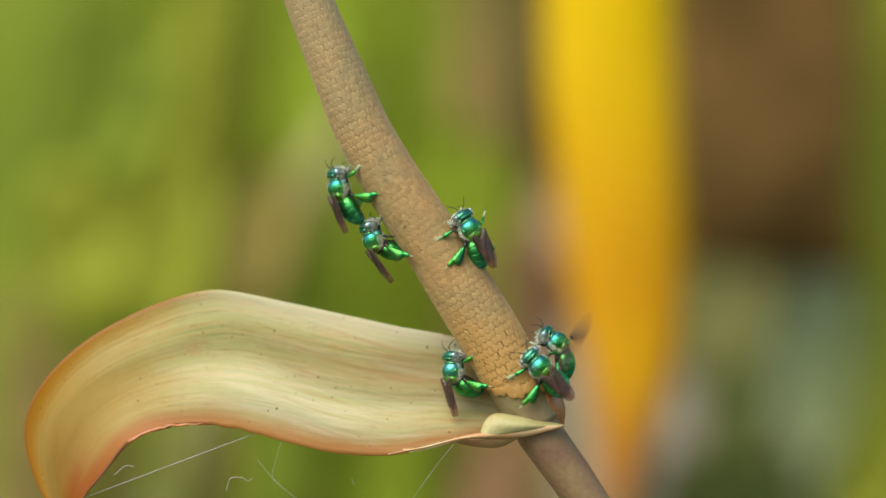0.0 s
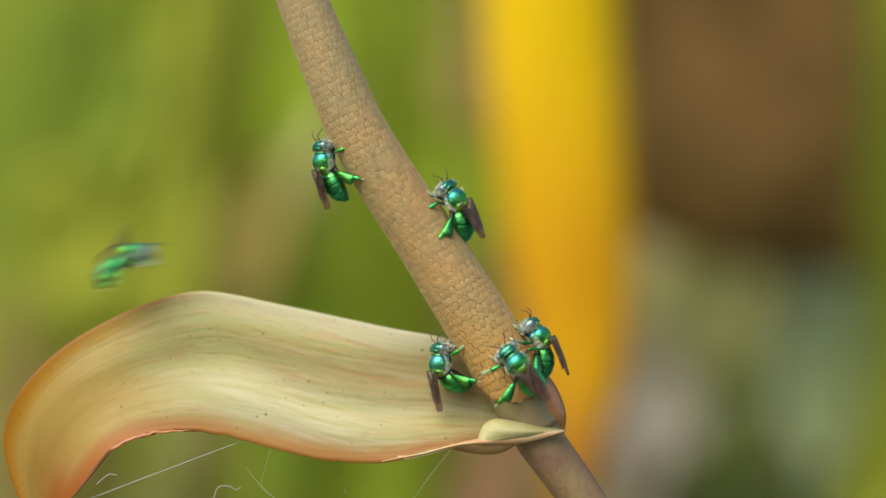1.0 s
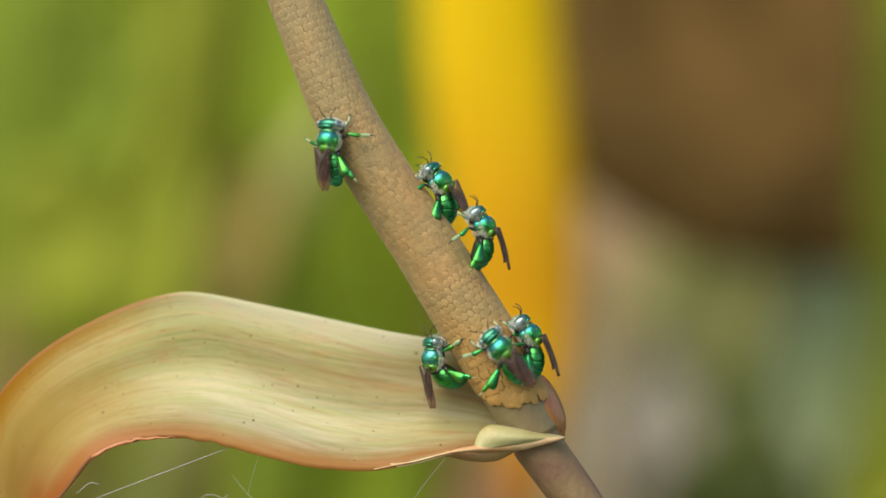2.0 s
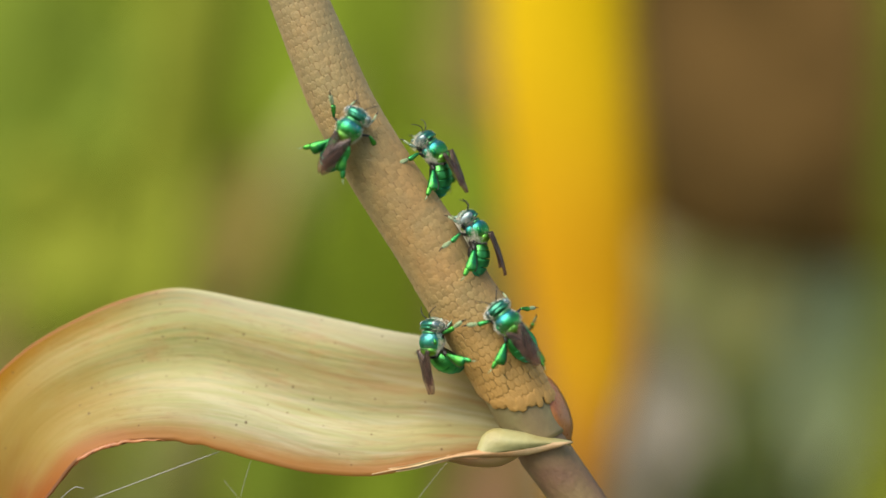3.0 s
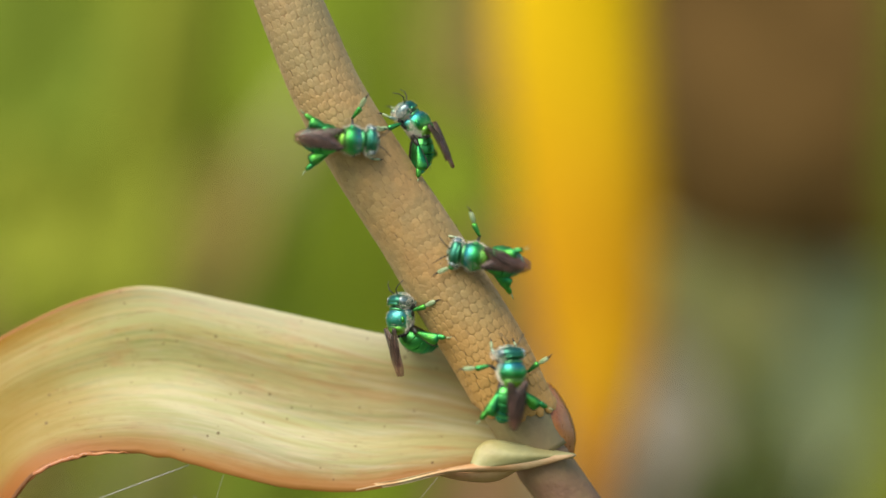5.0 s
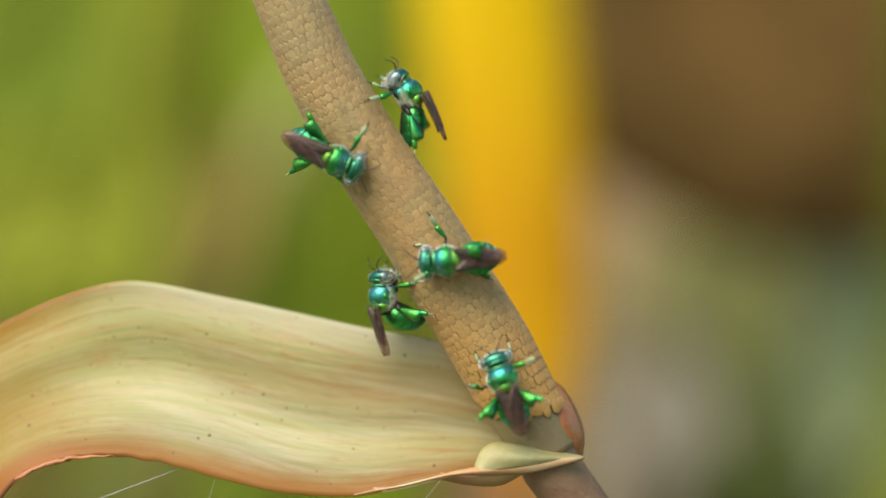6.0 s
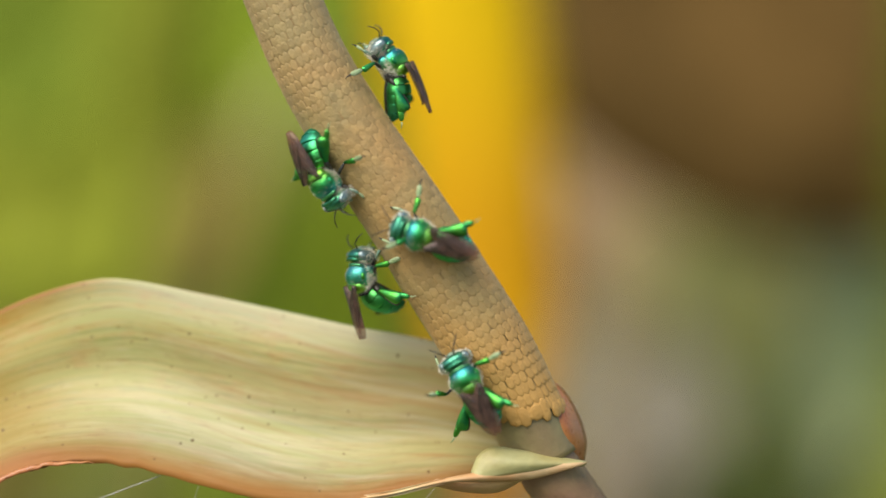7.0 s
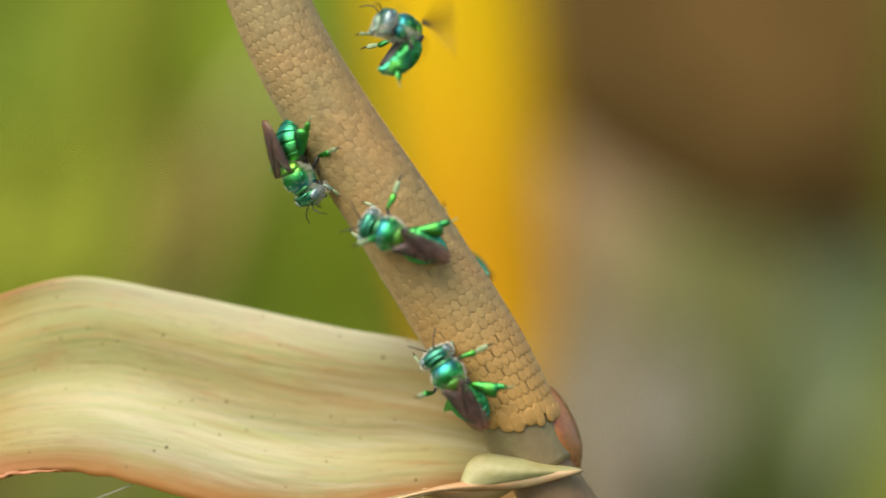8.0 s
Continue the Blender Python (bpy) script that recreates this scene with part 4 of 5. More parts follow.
# bee paths end
# seconds, and how far abdomen and hind legs are drawn under the body (0 stretched, 1 curled)
CURL = {
    "walker_a": [(0.0, 0.1, 1.1), (1.5, 0.1, 1.0), (2.8, 0.1, 0.2), (5.5, 0.0, 0.0), (6.5, 0.1, 0.3), (8.0, 0.15, 0.35)],
    "walker_b": [(0.0, 0.9, 0.8), (0.3, 0.5, 0.6), (1.0, 0.4, 0.6), (1.5, 0.35, 0.5), (1.8, 0.6, 0.6), (2.8, 0.4, 0.2), (4.0, 0.6, 0.4), (5.3, 0.0, 1.7), (8.0, 0.0, 1.8)],
    "walker_c": [(0.0, 0.1, 0.4), (1.0, 0.2, 0.5), (1.5, 0.3, 0.4), (3.0, 0.4, 0.35), (5.3, 0.55, 0.3), (7.0, 0.4, 0.2), (7.5, 0.4, 0.3), (7.8, 1.4, 1.2), (8.0, 1.8, 1.6)],
    "walker_d": [(0.0, 0.9, 0.75), (3.5, 0.9, 0.75), (7.1, 0.9, 0.75), (7.4, 0.5, 0.5), (8.0, 0.5, 0.5)],
    "walker_e": [(0.0, 0.1, 0.2), (3.5, 0.1, 0.3), (4.2, 0.1, 0.2), (5.3, 0.0, 0.0), (8.0, 0.0, 0.0)],
    "walker_f": [(0.0, 0.6, 0.6), (0.5, 0.4, 0.4), (1.7, 0.3, 0.4), (3.0, 0.3, 0.3), (5.3, 0.1, 0.0), (8.0, 0.05, 0.0)],
}
# legs that hold on: seconds, the way from hip to foot in degrees from the right towards up, and degrees towards the viewer's side
LEG_WAYS = {
    "walker_a": {"middle_leg+": [(0.0, 53, 38), (0.5, 48, 38), (1.5, 35, 38), (2.8, -30, -35), (5.5, -45, -35), (6.5, -60, -50), (8.0, -60, -50)], "hind_leg+": [(0.0, 0, 36), (0.5, -15, 36), (1.5, -35, 34), (2.8, -100, 10), (3.5, -106, 0), (4.2, -120, 0), (5.5, -160, 0), (6.5, -165, -55), (8.0, -180, -55)],
                 "middle_leg-": [(2.8, 118, 10), (3.5, 114, 10), (4.2, 90, 10), (5.5, 64, 10), (6.5, 32, 38), (8.0, 42, 38)], "hind_leg-": [(2.8, 205, 10), (3.5, 199, 10), (4.2, 170, 10), (5.5, 150, 10), (6.5, 98, 34), (8.0, 84, 34)]},
    "walker_b": {"hind_leg+": [(0.0, -30, 36), (0.25, -40, 30)], "middle_leg+": [(0.0, 20, 38), (0.25, 10, 30)],
                 "hind_leg-": [(1.75, 255, 30), (3.5, 250, 34), (4.2, 245, 30)], "middle_leg-": [(1.75, 205, 34), (4.2, 200, 38)]},
    "walker_c": {"middle_leg-": [(0.0, 192, 20), (1.5, 195, 34), (3.5, 197, 38), (5.5, 178, 38), (7.0, 195, 38), (7.5, 200, 30)],
                 "hind_leg-": [(0.0, 237, 20), (1.5, 250, 32), (3.5, 266, 34), (5.5, 281, 12), (7.0, 285, 12), (7.5, 285, 12), (8.0, 238, 45)], "hind_leg+": [(7.5, 290, 0), (8.0, 262, 40)]},
    "walker_d": {"middle_leg+": [(0.0, 48, 38), (3.5, 50, 38), (5.5, 30, 38), (7.0, 35, 38)], "hind_leg+": [(0.0, -20, 38), (3.5, -22, 38), (5.5, -14, 38), (7.0, -20, 38)]},
    "walker_e": {"middle_leg-": [(0.0, 195, 10), (3.5, 176, 10), (4.2, 180, 10), (5.5, 200, 20), (6.5, 195, 45), (8.0, 188, 48)], "hind_leg-": [(0.0, 235, 10), (3.5, 247, 15), (4.2, 255, 10), (5.5, 345, -35), (8.0, 342, -35)],
                 "middle_leg+": [(0.0, 30, -40), (4.2, 25, -40), (5.3, 120, 5), (6.5, 100, 5), (8.0, 82, 10)], "hind_leg+": [(0.0, -60, -25), (4.2, -65, -25), (5.3, 20, 50), (6.5, 14, 48), (7.2, 10, 20), (8.0, 9, 15)]},
    "walker_f": {"middle_leg-": [(5.0, 176, 10), (5.5, 176, 20), (6.0, 188, 45), (8.0, 212, 45)], "hind_leg-": [(5.0, 238, 10), (5.5, 238, 10), (6.0, 232, 42), (6.5, 245, 42), (7.2, 265, -30), (8.0, 262, -55)],
                 "middle_leg+": [(5.0, 20, 10), (5.5, 22, 20), (6.0, 35, 42), (6.5, 38, 42), (8.0, 36, 25)], "hind_leg+": [(5.0, 320, 5), (5.5, 328, 5), (6.0, 338, 42), (6.5, 320, 38), (8.0, 348, 25)]},
}
# hip to foot at rest, for the leg on the bee's own right
LEG_REST = {"middle_leg": (4.7, 1.05, -1.1), "hind_leg": (3.3, -4.8, -0.7)}
# spans of seconds in which the wings beat
FLIGHT = {"walker_a": [], "walker_b": [(0.17, 1.75)], "walker_c": [(7.53, 8.0)], "walker_d": [(7.2, 8.0)], "walker_e": [], "walker_f": [(0.0, 0.1), (5.1, 5.57, 62)]}
BEE_LABELS = {
    "walker_a": "metallic green orchid bee walking up the spike and turning round",
    "walker_b": "metallic green orchid bee flying round the spike and landing",
    "walker_c": "metallic green orchid bee climbing the spike then taking off",
    "walker_d": "blue-green orchid bee climbing the spike's edge above the bract",
    "walker_e": "bright green orchid bee walking up the spike's front",
    "walker_f": "green orchid bee circling the spike's base above the bract",
}


def build_bees():
    first, bees = None, {}
    for name in BEE_ROWS:
        if first is None:
            ob = first = bee_shape()
        else:
            ob = copy_thing(first, Matrix())
        tagged(ob, BEE_LABELS[name], "bee", "bees on the flower")
        if name == "walker_d":
            for p in ob.children:
                if p.name.startswith("thorax"):
                    p.material_slots[0].link = "OBJECT"
                    p.material_slots[0].material = M_TEAL
        bees[name] = ob
    return bees


BEES = build_bees()


# ---- plants behind ----
def blade_plant(x, y, top, width, mat, label, lean=0.0, arch=30.0, name="strap_leaf", twist=0.0, base=-620.0, low=0.55):
    """A tall strap leaf that rises from the soil; x, y, top in millimetres from the flower's middle."""
    thing = new(name)
    thing.location = at(x, y, base)
    inv = Matrix.Translation(-thing.location)
    n, nv = 40, 9
    g, mid = [], []
    for i in range(n):
        u = i / (n - 1)
        z = base + (top - base) * u
        cx = x + lean * (u - 0.85) + 6 * math.sin(3 * u + x)
        cy = y + arch * (u - 0.7) ** 2 * 2
        w = width * (low + (1 - low) * min(1, u * 1.6)) * (1 if u < 0.9 else math.sqrt(max(0.0008, 1 - ((u - 0.9) / 0.1) ** 2)))
        row = []
        for j in range(nv):
            s = 2 * j / (nv - 1) - 1
            a = radians(twist) + 0.3 * math.sin(2 * u + x)
            row.append(inv @ at(cx + s * w / 2 * math.cos(a), cy + s * w / 2 * math.sin(a) - 0.12 * w * (1 - s * s) + 1.5 * noise.noise(Vector((u * 6, s, x))), z))
        g.append(row)
        mid.append(inv @ at(cx, cy - 0.10 * w - 0.5, z))
    part("blade", sheet(g, 0.0008), mat, thing)
    bm = bmesh.new()
    tube(bm, mid, [0.0022 * (1 - 0.8 * i / (n - 1)) for i in range(n)], 8)
    part("midrib", bm, mat, thing)
    tagged(thing, label, "leaf", "leaves behind the flower")
    return thing


# x, back, top, width, material, label, lean
for x, y, top, w, mat, label, lean in (
    (-142, 500, 132, 63, M_DEEP, "deep green strap leaf rising from the soil behind the flower", 0),
    (-127, 430, 39, 40, M_LEAF, "green strap leaf rising from the soil behind the flower", 30),
    (-130, 400, -5, 25, M_UMBER, "umber dry strap leaf rising from the soil behind the flower", 20),
    (-113, 470, 127, 35, M_LEAF, "green strap leaf rising from the soil behind the flower", 70),
    (-101, 440, 25, 21, M_BRIGHT, "yellow-green strap leaf rising from the soil behind the flower", 40),
    (-88, 460, 125, 34, M_BRIGHT, "yellow-green strap leaf rising from the soil behind the flower", 90),
    (-75, 410, 55, 20, M_OLIVE, "olive strap leaf rising from the soil behind the flower", 330),
    (-66, 480, 129, 32, M_LEAF, "green strap leaf rising from the soil behind the flower", 60),
    (-49, 400, 12, 25, M_DEEP, "deep green strap leaf rising from the soil behind the flower", 50),
    (-36, 470, 127, 42, M_LEAF, "green strap leaf rising from the soil behind the flower", 40),
    (-21, 490, 130, 28, M_BRIGHT, "yellow-green strap leaf rising from the soil behind the flower", 20),
    (-32, 430, 33, 26, M_LEAF, "green strap leaf rising from the soil behind the flower", 60),
    (0, 480, 129, 41, M_LEAF, "green strap leaf rising from the soil behind the flower", 0),
    (21, 470, 127, 28, M_UMBER, "umber dry strap leaf rising from the soil behind the flower", -20),
    (31, 440, 26, 30, M_ROSE, "rosy dry strap leaf rising from the soil behind the flower", 20),
    (50, 500, 132, 52, M_UMBER, "umber dry strap leaf rising from the soil behind the flower", 0),
    (62, 480, 21, 44, M_DUSTY, "dusty pink dry strap leaf rising from the soil behind the flower", 0),
    (52, 430, -21, 26, M_MAUVE, "grey-mauve dry strap leaf rising from the soil behind the flower", 0),
    (73, 470, 4, 31, M_OLIVE, "olive strap leaf rising from the soil behind the flower", 10),
    (68, 440, -10, 22, M_MAUVE, "grey-mauve dry strap leaf rising from the soil behind the flower", 10),
    (94, 480, -5, 28, M_OLIVE, "olive strap leaf rising from the soil behind the flower", 0),
    (93, 440, -21, 12, M_LEAF, "green strap leaf rising from the soil behind the flower", 0),
    (121, 440, 5, 30, M_PALE, "pale grey-green strap leaf rising from the soil behind the flower", 8),
    (144, 470, 0, 17, M_LEAF, "green strap leaf rising from the soil behind the flower", 0),
    (142, 400, 116, 30, M_BRIGHT, "yellow-green strap leaf rising from the soil behind the flower", 0),
    (115, 500, 2, 23, M_MAUVE, "grey-mauve dry strap leaf rising from the soil behind the flower", 0),
    (-48, 400, -60, 29, M_BROWN, "brown dry strap leaf rising from the soil behind the flower", 0),
    (11, 380, -54, 25, M_ROSE, "rosy dry strap leaf rising from the soil behind the flower", 0),
    (35, 430, -52, 23, M_UMBER, "umber dry strap leaf rising from the soil behind the flower", 10),
    (-92, 420, -34, 38, M_LEAF, "green strap leaf rising from the soil behind the flower", 30),
    (-16, 420, -36, 33, M_LEAF, "green strap leaf rising from the soil behind the flower", 0),
    (-116, 420, -21, 28, M_BRIGHT, "yellow-green strap leaf rising from the soil behind the flower", 0),
):
    blade_plant(x, y, top, w, mat, label, lean)


def broad_leaf(x, y, z, width, height, lean, mat, label):
    """A broad leaf that stands on a thin stalk of its own."""
    thing = new("broad_leaf")
    thing.location = at(x, y + 20, -620)
    inv = Matrix.Translation(-thing.location)
    tagged(thing, label, "leaf", "leaves behind the flower")
    turn = Matrix.Rotation(radians(lean), 3, "Y")
    g, mid = [], []
    for i in range(24):
        u = i / 23
        w = width / 2 * max(0.02, math.sin(math.pi * u ** 0.8)) ** 0.7
        row = []
        for j in range(9):
            q = 2 * j / 8 - 1
            p = turn @ Vector((q * w, 4 * u * u - 5 * abs(q) + 3 * noise.noise(Vector((u * 4, q * 2, x))), (u - 0.5) * height))
            row.append(inv @ at(x + p.x, y + p.y, z + p.z))
        g.append(row)
        p = turn @ Vector((0, 4 * u * u - 0.8, (u - 0.5) * height))
        mid.append(inv @ at(x + p.x, y + p.y, z + p.z))
    part("blade", sheet(g, 0.0008), mat, thing)
    bm = bmesh.new()
    tube(bm, mid, [0.0012] * len(mid), 6)
    part("midrib", bm, mat, thing)
    bm = bmesh.new()
    tube(bm, [inv @ at(x, y + 20, -620), inv @ at(x, y + 24, -350), mid[0] + Vector((0, 0.008, -0.06)), mid[0]], [0.003, 0.003, 0.002, 0.0014], 8)
    part("stalk", bm, mat, thing)


# x, back, up, width, height, lean
for x, y, z, w, h, lean, mat, label in (
    (91, 415, -16, 44, 42, 20, M_OLIVE, "broad olive leaf on a thin stalk behind the flower"),
    (70, 405, -52, 30, 36, -15, M_MAUVE, "broad grey-mauve withered leaf on a thin stalk"),
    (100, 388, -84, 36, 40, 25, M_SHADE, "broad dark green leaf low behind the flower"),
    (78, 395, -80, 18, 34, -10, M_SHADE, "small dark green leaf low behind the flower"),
    (44, 405, 12, 26, 38, -20, M_DUSTY, "broad dusty pink withered leaf on a thin stalk"),
    (120, 395, -30, 27, 80, 4, M_PALE, "broad pale grey-green leaf on a thin stalk"),
    (-60, 395, 4, 24, 56, 20, M_TAN, "narrow tan withered leaf behind the bract"),
    (-120, 395, -52, 34, 46, -20, M_UMBER, "broad umber withered leaf low behind the bract"),
    (5, 400, 22, 34, 46, -25, M_LEAF, "broad green leaf behind the flower spike"),
    (-108, 400, 52, 44, 56, 15, M_DEEP, "broad deep green leaf high behind the bract"),
    (-112, 395, 4, 50, 38, 70, M_BRIGHT, "broad yellow-green leaf behind the bract"),
    (-84, 385, 4, 26, 62, 8, M_BRIGHT, "broad yellow-green leaf upright behind the bract"),
):
    broad_leaf(x, y, z, w, h, lean, mat, label)


def dry_leaf():
    """Broad brown dead leaf that droops from its own stalk, lower rim curled under."""
    thing = new("dry_leaf")
    thing.location = at(118, 430, -620)
    inv = Matrix.Translation(-thing.location)
    tagged(thing, "broad dead brown leaf drooping from its stalk", "leaf")
    g = []
    for i in range(30):
        u = i / 29
        x = 30 + 96 * u
        row = []
        for j in range(20):
            v = j / 19
            a = v * 2.1
            y = 400 - 55 * math.sin(min(a, 1.9)) + 18 * max(0, a - 1.9)
            z = 120 - 118 * (1 - math.cos(min(a, math.pi))) / 1.51 + (36 * (1 - u) ** 3 - 10) * v
            row.append(inv @ at(x + 4 * noise.noise(Vector((u * 3, v * 3, 1))), y + 8 * noise.noise(Vector((u * 4, v * 4, 7))), z))
        g.append(row)
    part("blade", sheet(g, 0.0015), M_BROWN, thing)
    bm = bmesh.new()
    tube(bm, [inv @ at(*p) for p in ((118, 430, -620), (120, 440, -300), (118, 435, 0), (112, 405, 118), (90, 398, 122), (40, 398, 121))], [0.006, 0.006, 0.005, 0.004, 0.003, 0.002], 10)
    part("stalk", bm, M_BROWN, thing)


dry_leaf()


def yellow_leaf():
    """Hanging yellow leaf on a tall stalk; it sways about its foot."""
    thing = new("yellow_leaf")
    thing.location = at(40, 300, -620)
    inv = Matrix.Translation(-thing.location)
    tagged(thing, "tall hanging bright yellow leaf swaying on its stalk", "leaf")
    spine = curve_points([(25, 150, 15), (25, 100, 31), (26, 50, 34), (31, 0, 32), (33, -25, 26), (33, -48, 16), (31, -72, 4)], 40)
    g = []
    for i, (x, z, w) in enumerate(spine):
        g.append([inv @ at(x + (j / 8 - 0.5) * w, 250 - 3.5 * math.sin(math.pi * j / 8) + 2 * noise.noise(Vector((i / 7, j / 4, 3))), z) for j in range(9)])
    part("blade", sheet(g, 0.001), M_YELLOW, thing)
    bm = bmesh.new()
    tube(bm, [inv @ at(x, 247.5, z) for x, z, w in spine], [0.0016] * len(spine), 8)
    part("midrib", bm, M_YELLOW, thing)
    bm = bmesh.new()
    tube(bm, [inv @ at(*p) for p in ((40, 300, -620), (44, 420, -300), (42, 440, 0), (36, 400, 130), (28, 300, 175), (26, 252, 150))], [0.006, 0.006, 0.005, 0.004, 0.003, 0.002], 10)
    part("stalk", bm, M_OLIVE, thing)
    return thing


YELLOW = yellow_leaf()


def hedge():
    """Dense far foliage: many small leaves on rising twigs."""
    rng = random.Random(4)
    verts, faces = [], []
    for q in range(16000):
        x = rng.uniform(-420, 420) if q % 3 else rng.uniform(-1500, 1500)
        top = 330 + 120 * noise.noise(Vector((x / 300, 3, 0)))
        y, z = rng.uniform(520, 720) if q % 3 else rng.uniform(520, 1000), rng.uniform(-620, top)
        ln, wd = rng.uniform(25, 60), rng.uniform(9, 20)
        a, t, s = rng.uniform(-0.6, 0.6), rng.uniform(-0.5, 0.5), rng.uniform(-0.6, 0.6)
        up, side, out = Vector((math.sin(a), -math.sin(t) * 0.6, math.cos(a))), Vector((math.cos(a), math.sin(s), -math.sin(a))), Vector((0, -1, 0))
        i = len(verts)
        for p in (Vector(), up * ln * 0.5 - side * wd / 2, up * ln * 0.5 + out * 2, up * ln * 0.5 + side * wd / 2, up * ln):
            verts.append(at(x + p.x, y + p.y, z + p.z))
        faces += [(i, i + 1, i + 2), (i, i + 2, i + 3), (i + 1, i + 4, i + 2), (i + 2, i + 4, i + 3)]
    me = bpy.data.meshes.new("hedge")
    me.from_pydata(verts, [], faces)
    me.materials.append(M_HEDGE)
    ob = new("hedge", me)
    tagged(ob, "dense green hedge far behind the flower", "hedge", kind="stuff")


M_HEDGE = material("hedge_leaf", (0.2, 0.22, 0.0382), 0.6, vary=0.3, size=5, second=(0.13, 0.14, 0.0284), island=0.3)
hedge()


# ---- florets of the spike ----
def foot(th):
    """Where the spike ends round its girth, in millimetres past its axis end: cut aslant and rounded off."""
    return float(np.interp(math.sin(th), (-1, -0.85, -0.7, -0.2, 0.6, 1), (-4.0, -2.4, -1.2, 0.0, 1.0, 1.5)))


def floret_mesh(mat, profile=((1.02, -0.5), (0.93, -0.05), (0.62, 0.13)), peak=0.17):
    """Unit floret: rounded four-sided cushion, z out of the spike."""
    bm = bmesh.new()
    rings = []
    for size, z in profile:
        ring = []
        for j in range(8):
            x, y = ((0.5, 0.34), (0.22, 0.62), (-0.22, 0.62), (-0.5, 0.34), (-0.5, -0.34), (-0.22, -0.62), (0.22, -0.62), (0.5, -0.34))[j]
            ring.append(bm.verts.new((x * size, y * size, z)))
        rings.append(ring)
    top = bm.verts.new((0, 0, peak))
    for j in range(8):
        k = (j + 1) % 8
        for a, b in zip(rings, rings[1:]):
            bm.faces.new((a[j], a[k], b[k], b[j]))
        bm.faces.new((rings[-1][j], rings[-1][k], top))
    me = bpy.data.meshes.new("floret")
    bm.to_mesh(me)
    bm.free()
    me.materials.append(mat)
    me.polygons.foreach_set("use_smooth", [True] * len(me.polygons))
    return me


def florets():
    rng = random.Random(11)
    ax = curve_points(AXIS, 400)
    cum = np.r_[0, np.cumsum(np.linalg.norm(np.diff(ax[:, :2], axis=0), axis=1))]
    me = floret_mesh(M_SCALE)
    base_v = [v.co.copy() for v in me.vertices]
    base_f = [tuple(p.vertices) for p in me.polygons]
    verts, faces, made = [], [], 0
    total, s, turn, N = cum[-1], 0.6, 0.0, 34
    while s < total + 1.3:
        low = min(1, max(0, (s - total + 12) / 12))
        step = 1.12 + 0.45 * low * low
        x, z, r = (np.interp(s, cum, ax[:, c]) for c in range(3))
        x2, z2 = (np.interp(s + 0.5, cum, ax[:, c]) - np.interp(s - 0.5, cum, ax[:, c]) for c in range(2))
        d = Vector((x2, 0, z2)).normalized()
        if s > total:
            x, z = x + d.x * (s - total), z + d.z * (s - total)
        side = Vector((0, -1, 0)).cross(d)
        turn += 0.5 + 0.035
        for j in range(N):
            th = 2 * math.pi * (j + turn) / N + rng.uniform(-0.02, 0.02)
            if s > total + foot(th):
                continue
            nrm = (Vector((0, -1, 0)) * math.cos(th) + side * math.sin(th)).normalized()
            tan = d.cross(nrm)
            proud = 0.6 + 0.45 * min(1, max(0, (s - 30) / 40)) + 0.35 * low
            w, h = 2 * math.pi * r / N, step
            rot = Matrix((tan, d, nrm)).transposed().to_4x4() @ Matrix.Rotation(rng.uniform(-0.06, 0.06) + 0.05, 4, "Z") @ Matrix.Rotation(rng.uniform(-0.03, 0.05), 4, "X")
            c = FLOWER_INV @ at(*(Vector((x, 0, z)) + nrm * (r + rng.uniform(-0.015, 0.015)) + d * rng.uniform(-0.05, 0.05)))
            m = Matrix.Translation(c) @ rot @ Matrix.Diagonal((w * rng.uniform(0.97, 1.03) / 1000, h * rng.uniform(0.96, 1.04) / 1000, 0.0001 * proud, 1))
            if made < 278 and math.cos(th) > 0.3 and 64 < s < 97:
                ob = new("floret", me)
                ob.parent = SPIKE
                ob.matrix_basis = m
                made += 1
            else:
                i = len(verts)
                verts += [m @ v for v in base_v]
                faces += [tuple(i + q for q in f) for f in base_f]
        s += step
    # swollen lowest florets, which hang over the neck
    x, z, r = ax[-1]
    d = Vector((ax[-1][0] - ax[-8][0], 0, ax[-1][1] - ax[-8][1])).normalized()
    side = Vector((0, -1, 0)).cross(d)
    lobe = floret_mesh(M_SCALE, ((1.0, -0.6), (1.0, 0.0), (0.86, 0.45), (0.55, 0.72)), 0.82)
    for j in range(22):
        th = 2 * math.pi * (j + rng.uniform(-0.15, 0.15)) / 22
        nrm = (Vector((0, -1, 0)) * math.cos(th) + side * math.sin(th)).normalized()
        c = FLOWER_INV @ at(*(Vector((x, 0, z)) + nrm * (r - 0.12) + d * (foot(th) - 0.35 + rng.uniform(-0.25, 0.25))))
        rot = Matrix((d.cross(nrm), d, nrm)).transposed().to_4x4() @ Matrix.Rotation(rng.uniform(-0.15, 0.15), 4, "Z") @ Matrix.Rotation(-0.12, 4, "X")
        ob = new("floret", lobe)
        ob.parent = SPIKE
        ob.matrix_basis = Matrix.Translation(c) @ rot @ Matrix.Diagonal((2 * math.pi * r / 22 * rng.uniform(0.85, 1.3) / 1000, rng.uniform(1.3, 2.3) / 1000, 0.0003, 1))
    rest = bpy.data.meshes.new("floret_cover")
    rest.from_pydata(verts, [], faces)
    rest.materials.append(M_SCALE)
    rest.polygons.foreach_set("use_smooth", [True] * len(rest.polygons))
    ob = new("floret_cover", rest)
    ob.parent = SPIKE
    tagged(ob, kind="stuff")


florets()


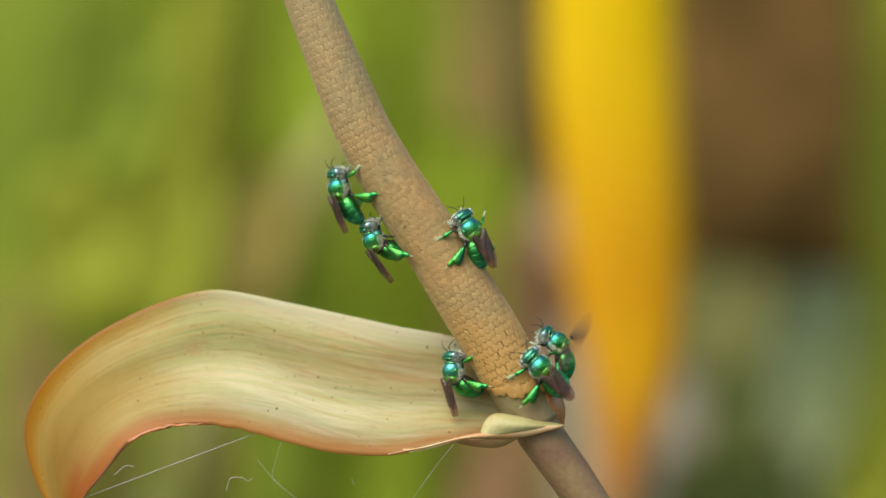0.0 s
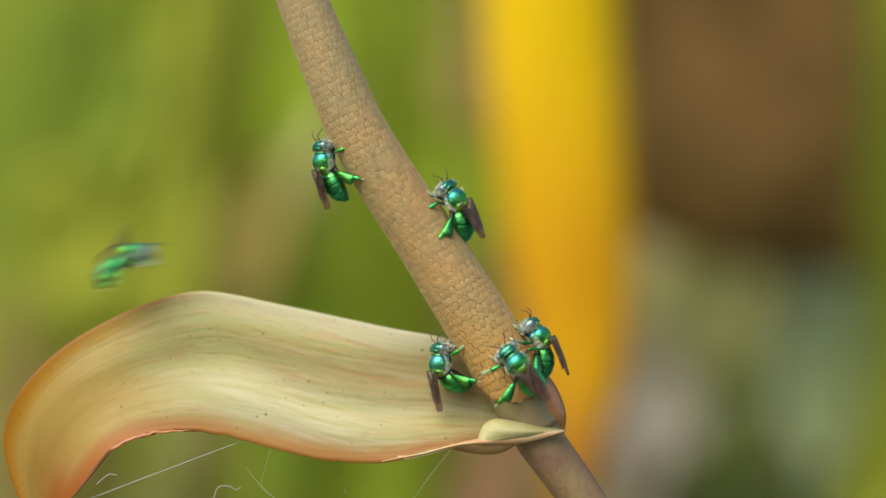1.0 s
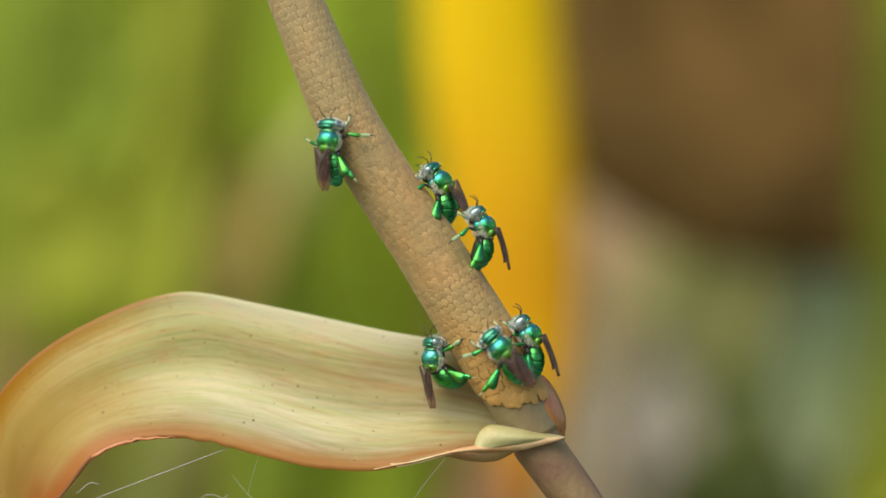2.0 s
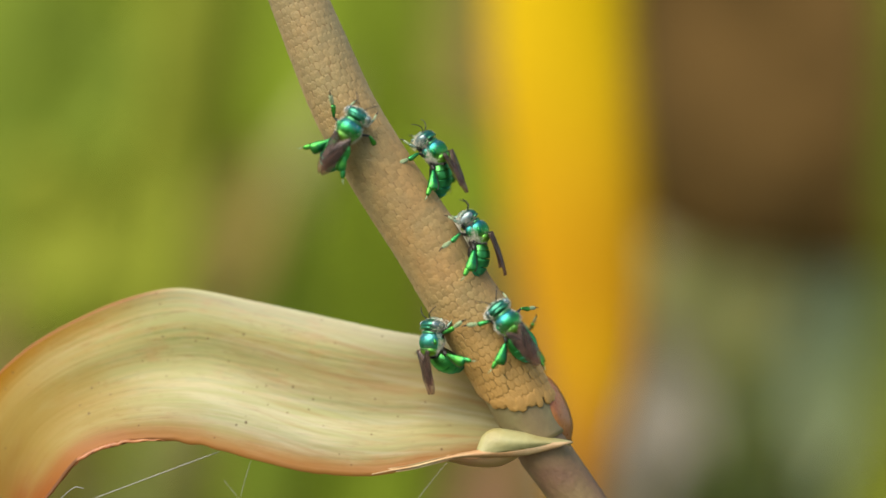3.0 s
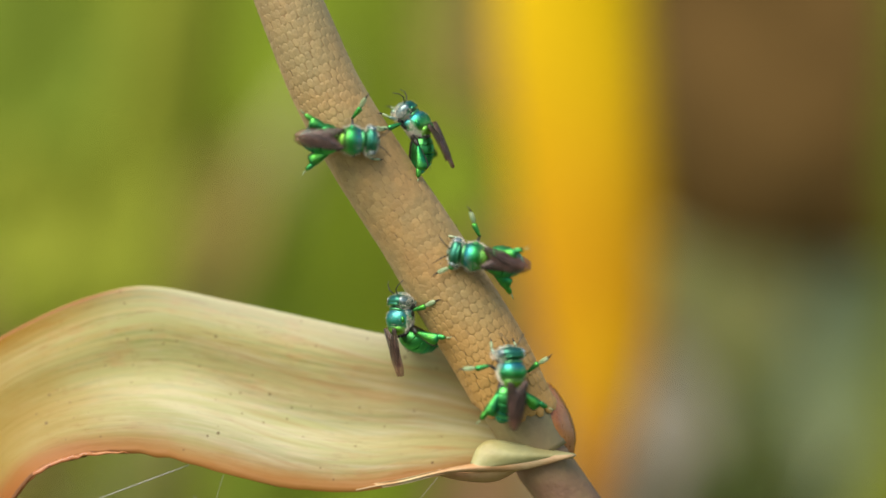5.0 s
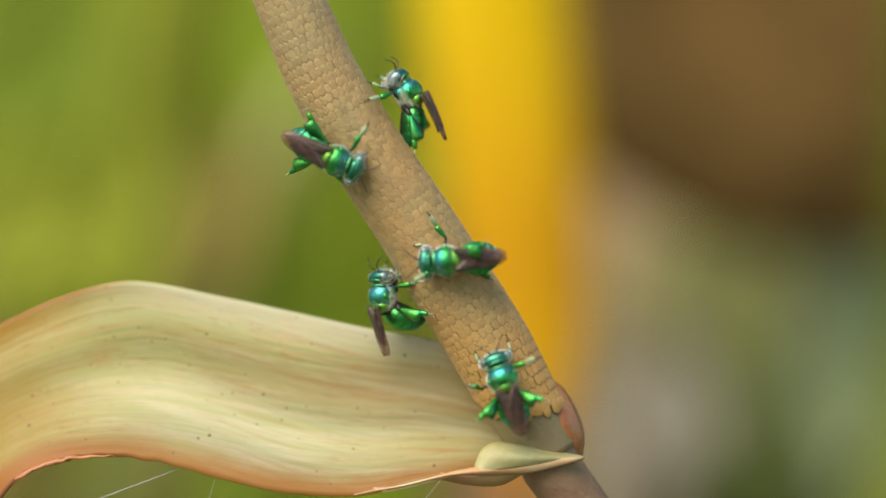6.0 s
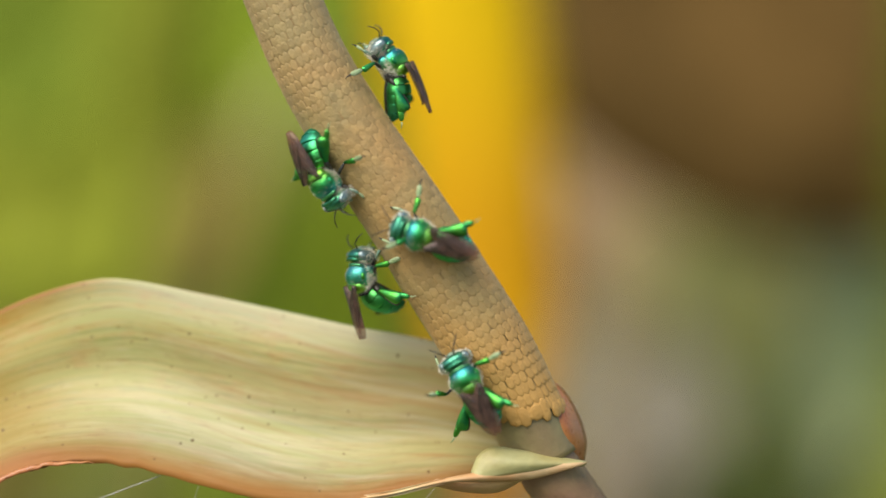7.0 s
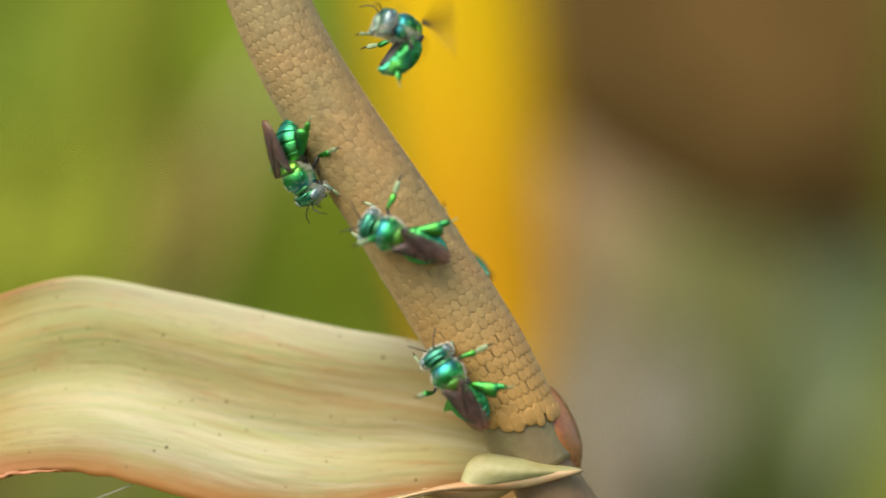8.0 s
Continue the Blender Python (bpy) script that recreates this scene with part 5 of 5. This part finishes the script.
# ---- what moves ----
def beat(wing, spans):
    """Keys for one wing: folded, or spread and beating within the spans (from, to, and how high it is held)."""
    sx = 1 if wing.location.x > 0 else -1
    loc = wing.location.copy()
    rest = wing.rotation_quaternion.copy()
    fore = wing.name.startswith("forewing")

    def spread(up):
        turn = Euler((0, 0, radians(sx * ((74 if fore else 60) + 0.75 * min(up, 30))))).to_quaternion()
        lift = Euler((0, radians(-sx * up), 0)).to_quaternion()
        return Matrix.Translation(loc) @ (lift @ turn).to_matrix().to_4x4()

    fold = Matrix.Translation(loc) @ rest.to_matrix().to_4x4()
    half = Matrix.Translation(loc) @ (Euler((0, radians(-sx * 8), radians(sx * 36))).to_quaternion()).to_matrix().to_4x4()
    rows = []
    if not spans or spans[0][0] > 0:
        rows.append((0.0, fold))
    for a, b, *lift in spans:
        stroke = (lift[0] - 22, lift[0], lift[0] + 20) if lift else (-55, 5, 62)
        if a > 0:
            rows += [(a, fold), (a + 1 / 30, half)]
        f = frame(a) + (2 if a > 0 else 0)
        while f <= frame(b):
            rows.append(((f - 1) / 30, spread(stroke[f % 3])))
            f += 1
        if b < 7.9:
            rows += [((f - 1) / 30, half), (f / 30, fold)]
    if rows[-1][0] < 8.0:
        rows.append((8.0, rows[-1][1]))
    walk(wing, rows)


def bee_turn(name, t):
    """A bee's turn at t, between its rows."""
    rows = BEE_ROWS[name]
    for r0, r1 in zip(rows, rows[1:]):
        if t <= r1[0]:
            q0, q1 = (pose(0, 0, 0, *r[4:]).to_quaternion() for r in (r0, r1))
            return q0.slerp(q1, (t - r0[0]) / (r1[0] - r0[0]))
    return pose(0, 0, 0, *rows[-1][4:]).to_quaternion()


def motions():
    rng = random.Random(21)
    for name, rows in BEE_ROWS.items():
        walk(BEES[name], [(t, pose(x / 1000, D + y / 1000, EYE + z / 1000, rx, ry, rz)) for t, x, y, z, rx, ry, rz in rows])
        for p in BEES[name].children:
            kind = p.name.split(".")[0]
            if kind == "abdomen":
                loc = p.location.copy()
                walk(p, [(t, Matrix.Translation(loc) @ pose(0, 0, 0, 50 * c, 0, 0)) for t, c, g in CURL[name]])
            elif kind.endswith("_leg"):
                loc, sx = p.location.copy(), 1 if p.location.x > 0 else -1
                ts, gs = [r[0] for r in CURL[name]], [r[2] for r in CURL[name]]
                ways = LEG_WAYS[name].get(kind + ("+" if sx > 0 else "-"))
                rows = []
                for q in range(33):
                    t = q * 0.25
                    g = float(np.interp(t, ts, gs)) if kind == "hind_leg" else 0.0
                    a, b = rng.uniform(-6, 6), rng.uniform(-8, 8)
                    turn = pose(0, 0, 0, 62 * g + a, 0, -sx * 8 * g + b)
                    if ways and ways[0][0] - 0.3 < t < ways[-1][0] + 0.05:
                        wt, wa, wb = zip(*ways)
                        al, be = radians(np.interp(t, wt, wa) + a * 0.6), radians(np.interp(t, wt, wb) + b * 0.5)
                        way = bee_turn(name, t).inverted() @ Vector((math.cos(al) * math.cos(be), -math.sin(be), math.sin(al) * math.cos(be)))
                        c = LEG_REST[kind]
                        c = Vector((sx * c[0], c[1], c[2])).normalized()
                        turn = c.rotation_difference(way).to_matrix()
                        # roll about the leg, so that its broad side shows
                        up = bee_turn(name, t).inverted() @ Vector((math.sin(al) * sx, 0, -math.cos(al) * sx))
                        edge = turn @ Vector((0, 0, 1 if kind == "hind_leg" else -1))
                        up, edge = (v - way * v.dot(way) for v in (up, edge))
                        roll = math.atan2(edge.cross(up).dot(way), edge.dot(up))
                        if kind == "middle_leg":
                            roll = (roll + math.pi / 2) % math.pi - math.pi / 2
                        turn = (Matrix.Rotation(roll, 3, way) @ turn).to_4x4()
                    rows.append((t, Matrix.Translation(loc) @ turn))
                walk(p, rows)
        if FLIGHT[name]:
            for w in BEES[name].children:
                if "wing" in w.name:
                    beat(w, FLIGHT[name])
    # sway of the yellow leaf: seconds, degrees to its right
    sway = [(0.0, 1.55), (0.2, 0.4), (0.4, 0.0), (0.6, 0.35), (0.8, 0.3), (1.0, 0.3), (1.2, 0.2), (1.4, -0.4), (1.6, -1.05), (1.7, -1.1), (2.8, 0.2), (3.0, 0.4),
            (3.2, 0.6), (3.5, 1.3), (3.8, 1.8), (4.2, 2.0), (5.3, -0.5), (5.5, -1.2), (5.7, -1.3), (6.1, -0.8), (6.5, -0.8), (7.0, -1.5), (7.5, -0.9), (8.0, -1.4)]
    walk(YELLOW, [(t, pose(0.040, D + 0.300, EYE - 0.62, 0, a, 0)) for t, a in sway])


motions()
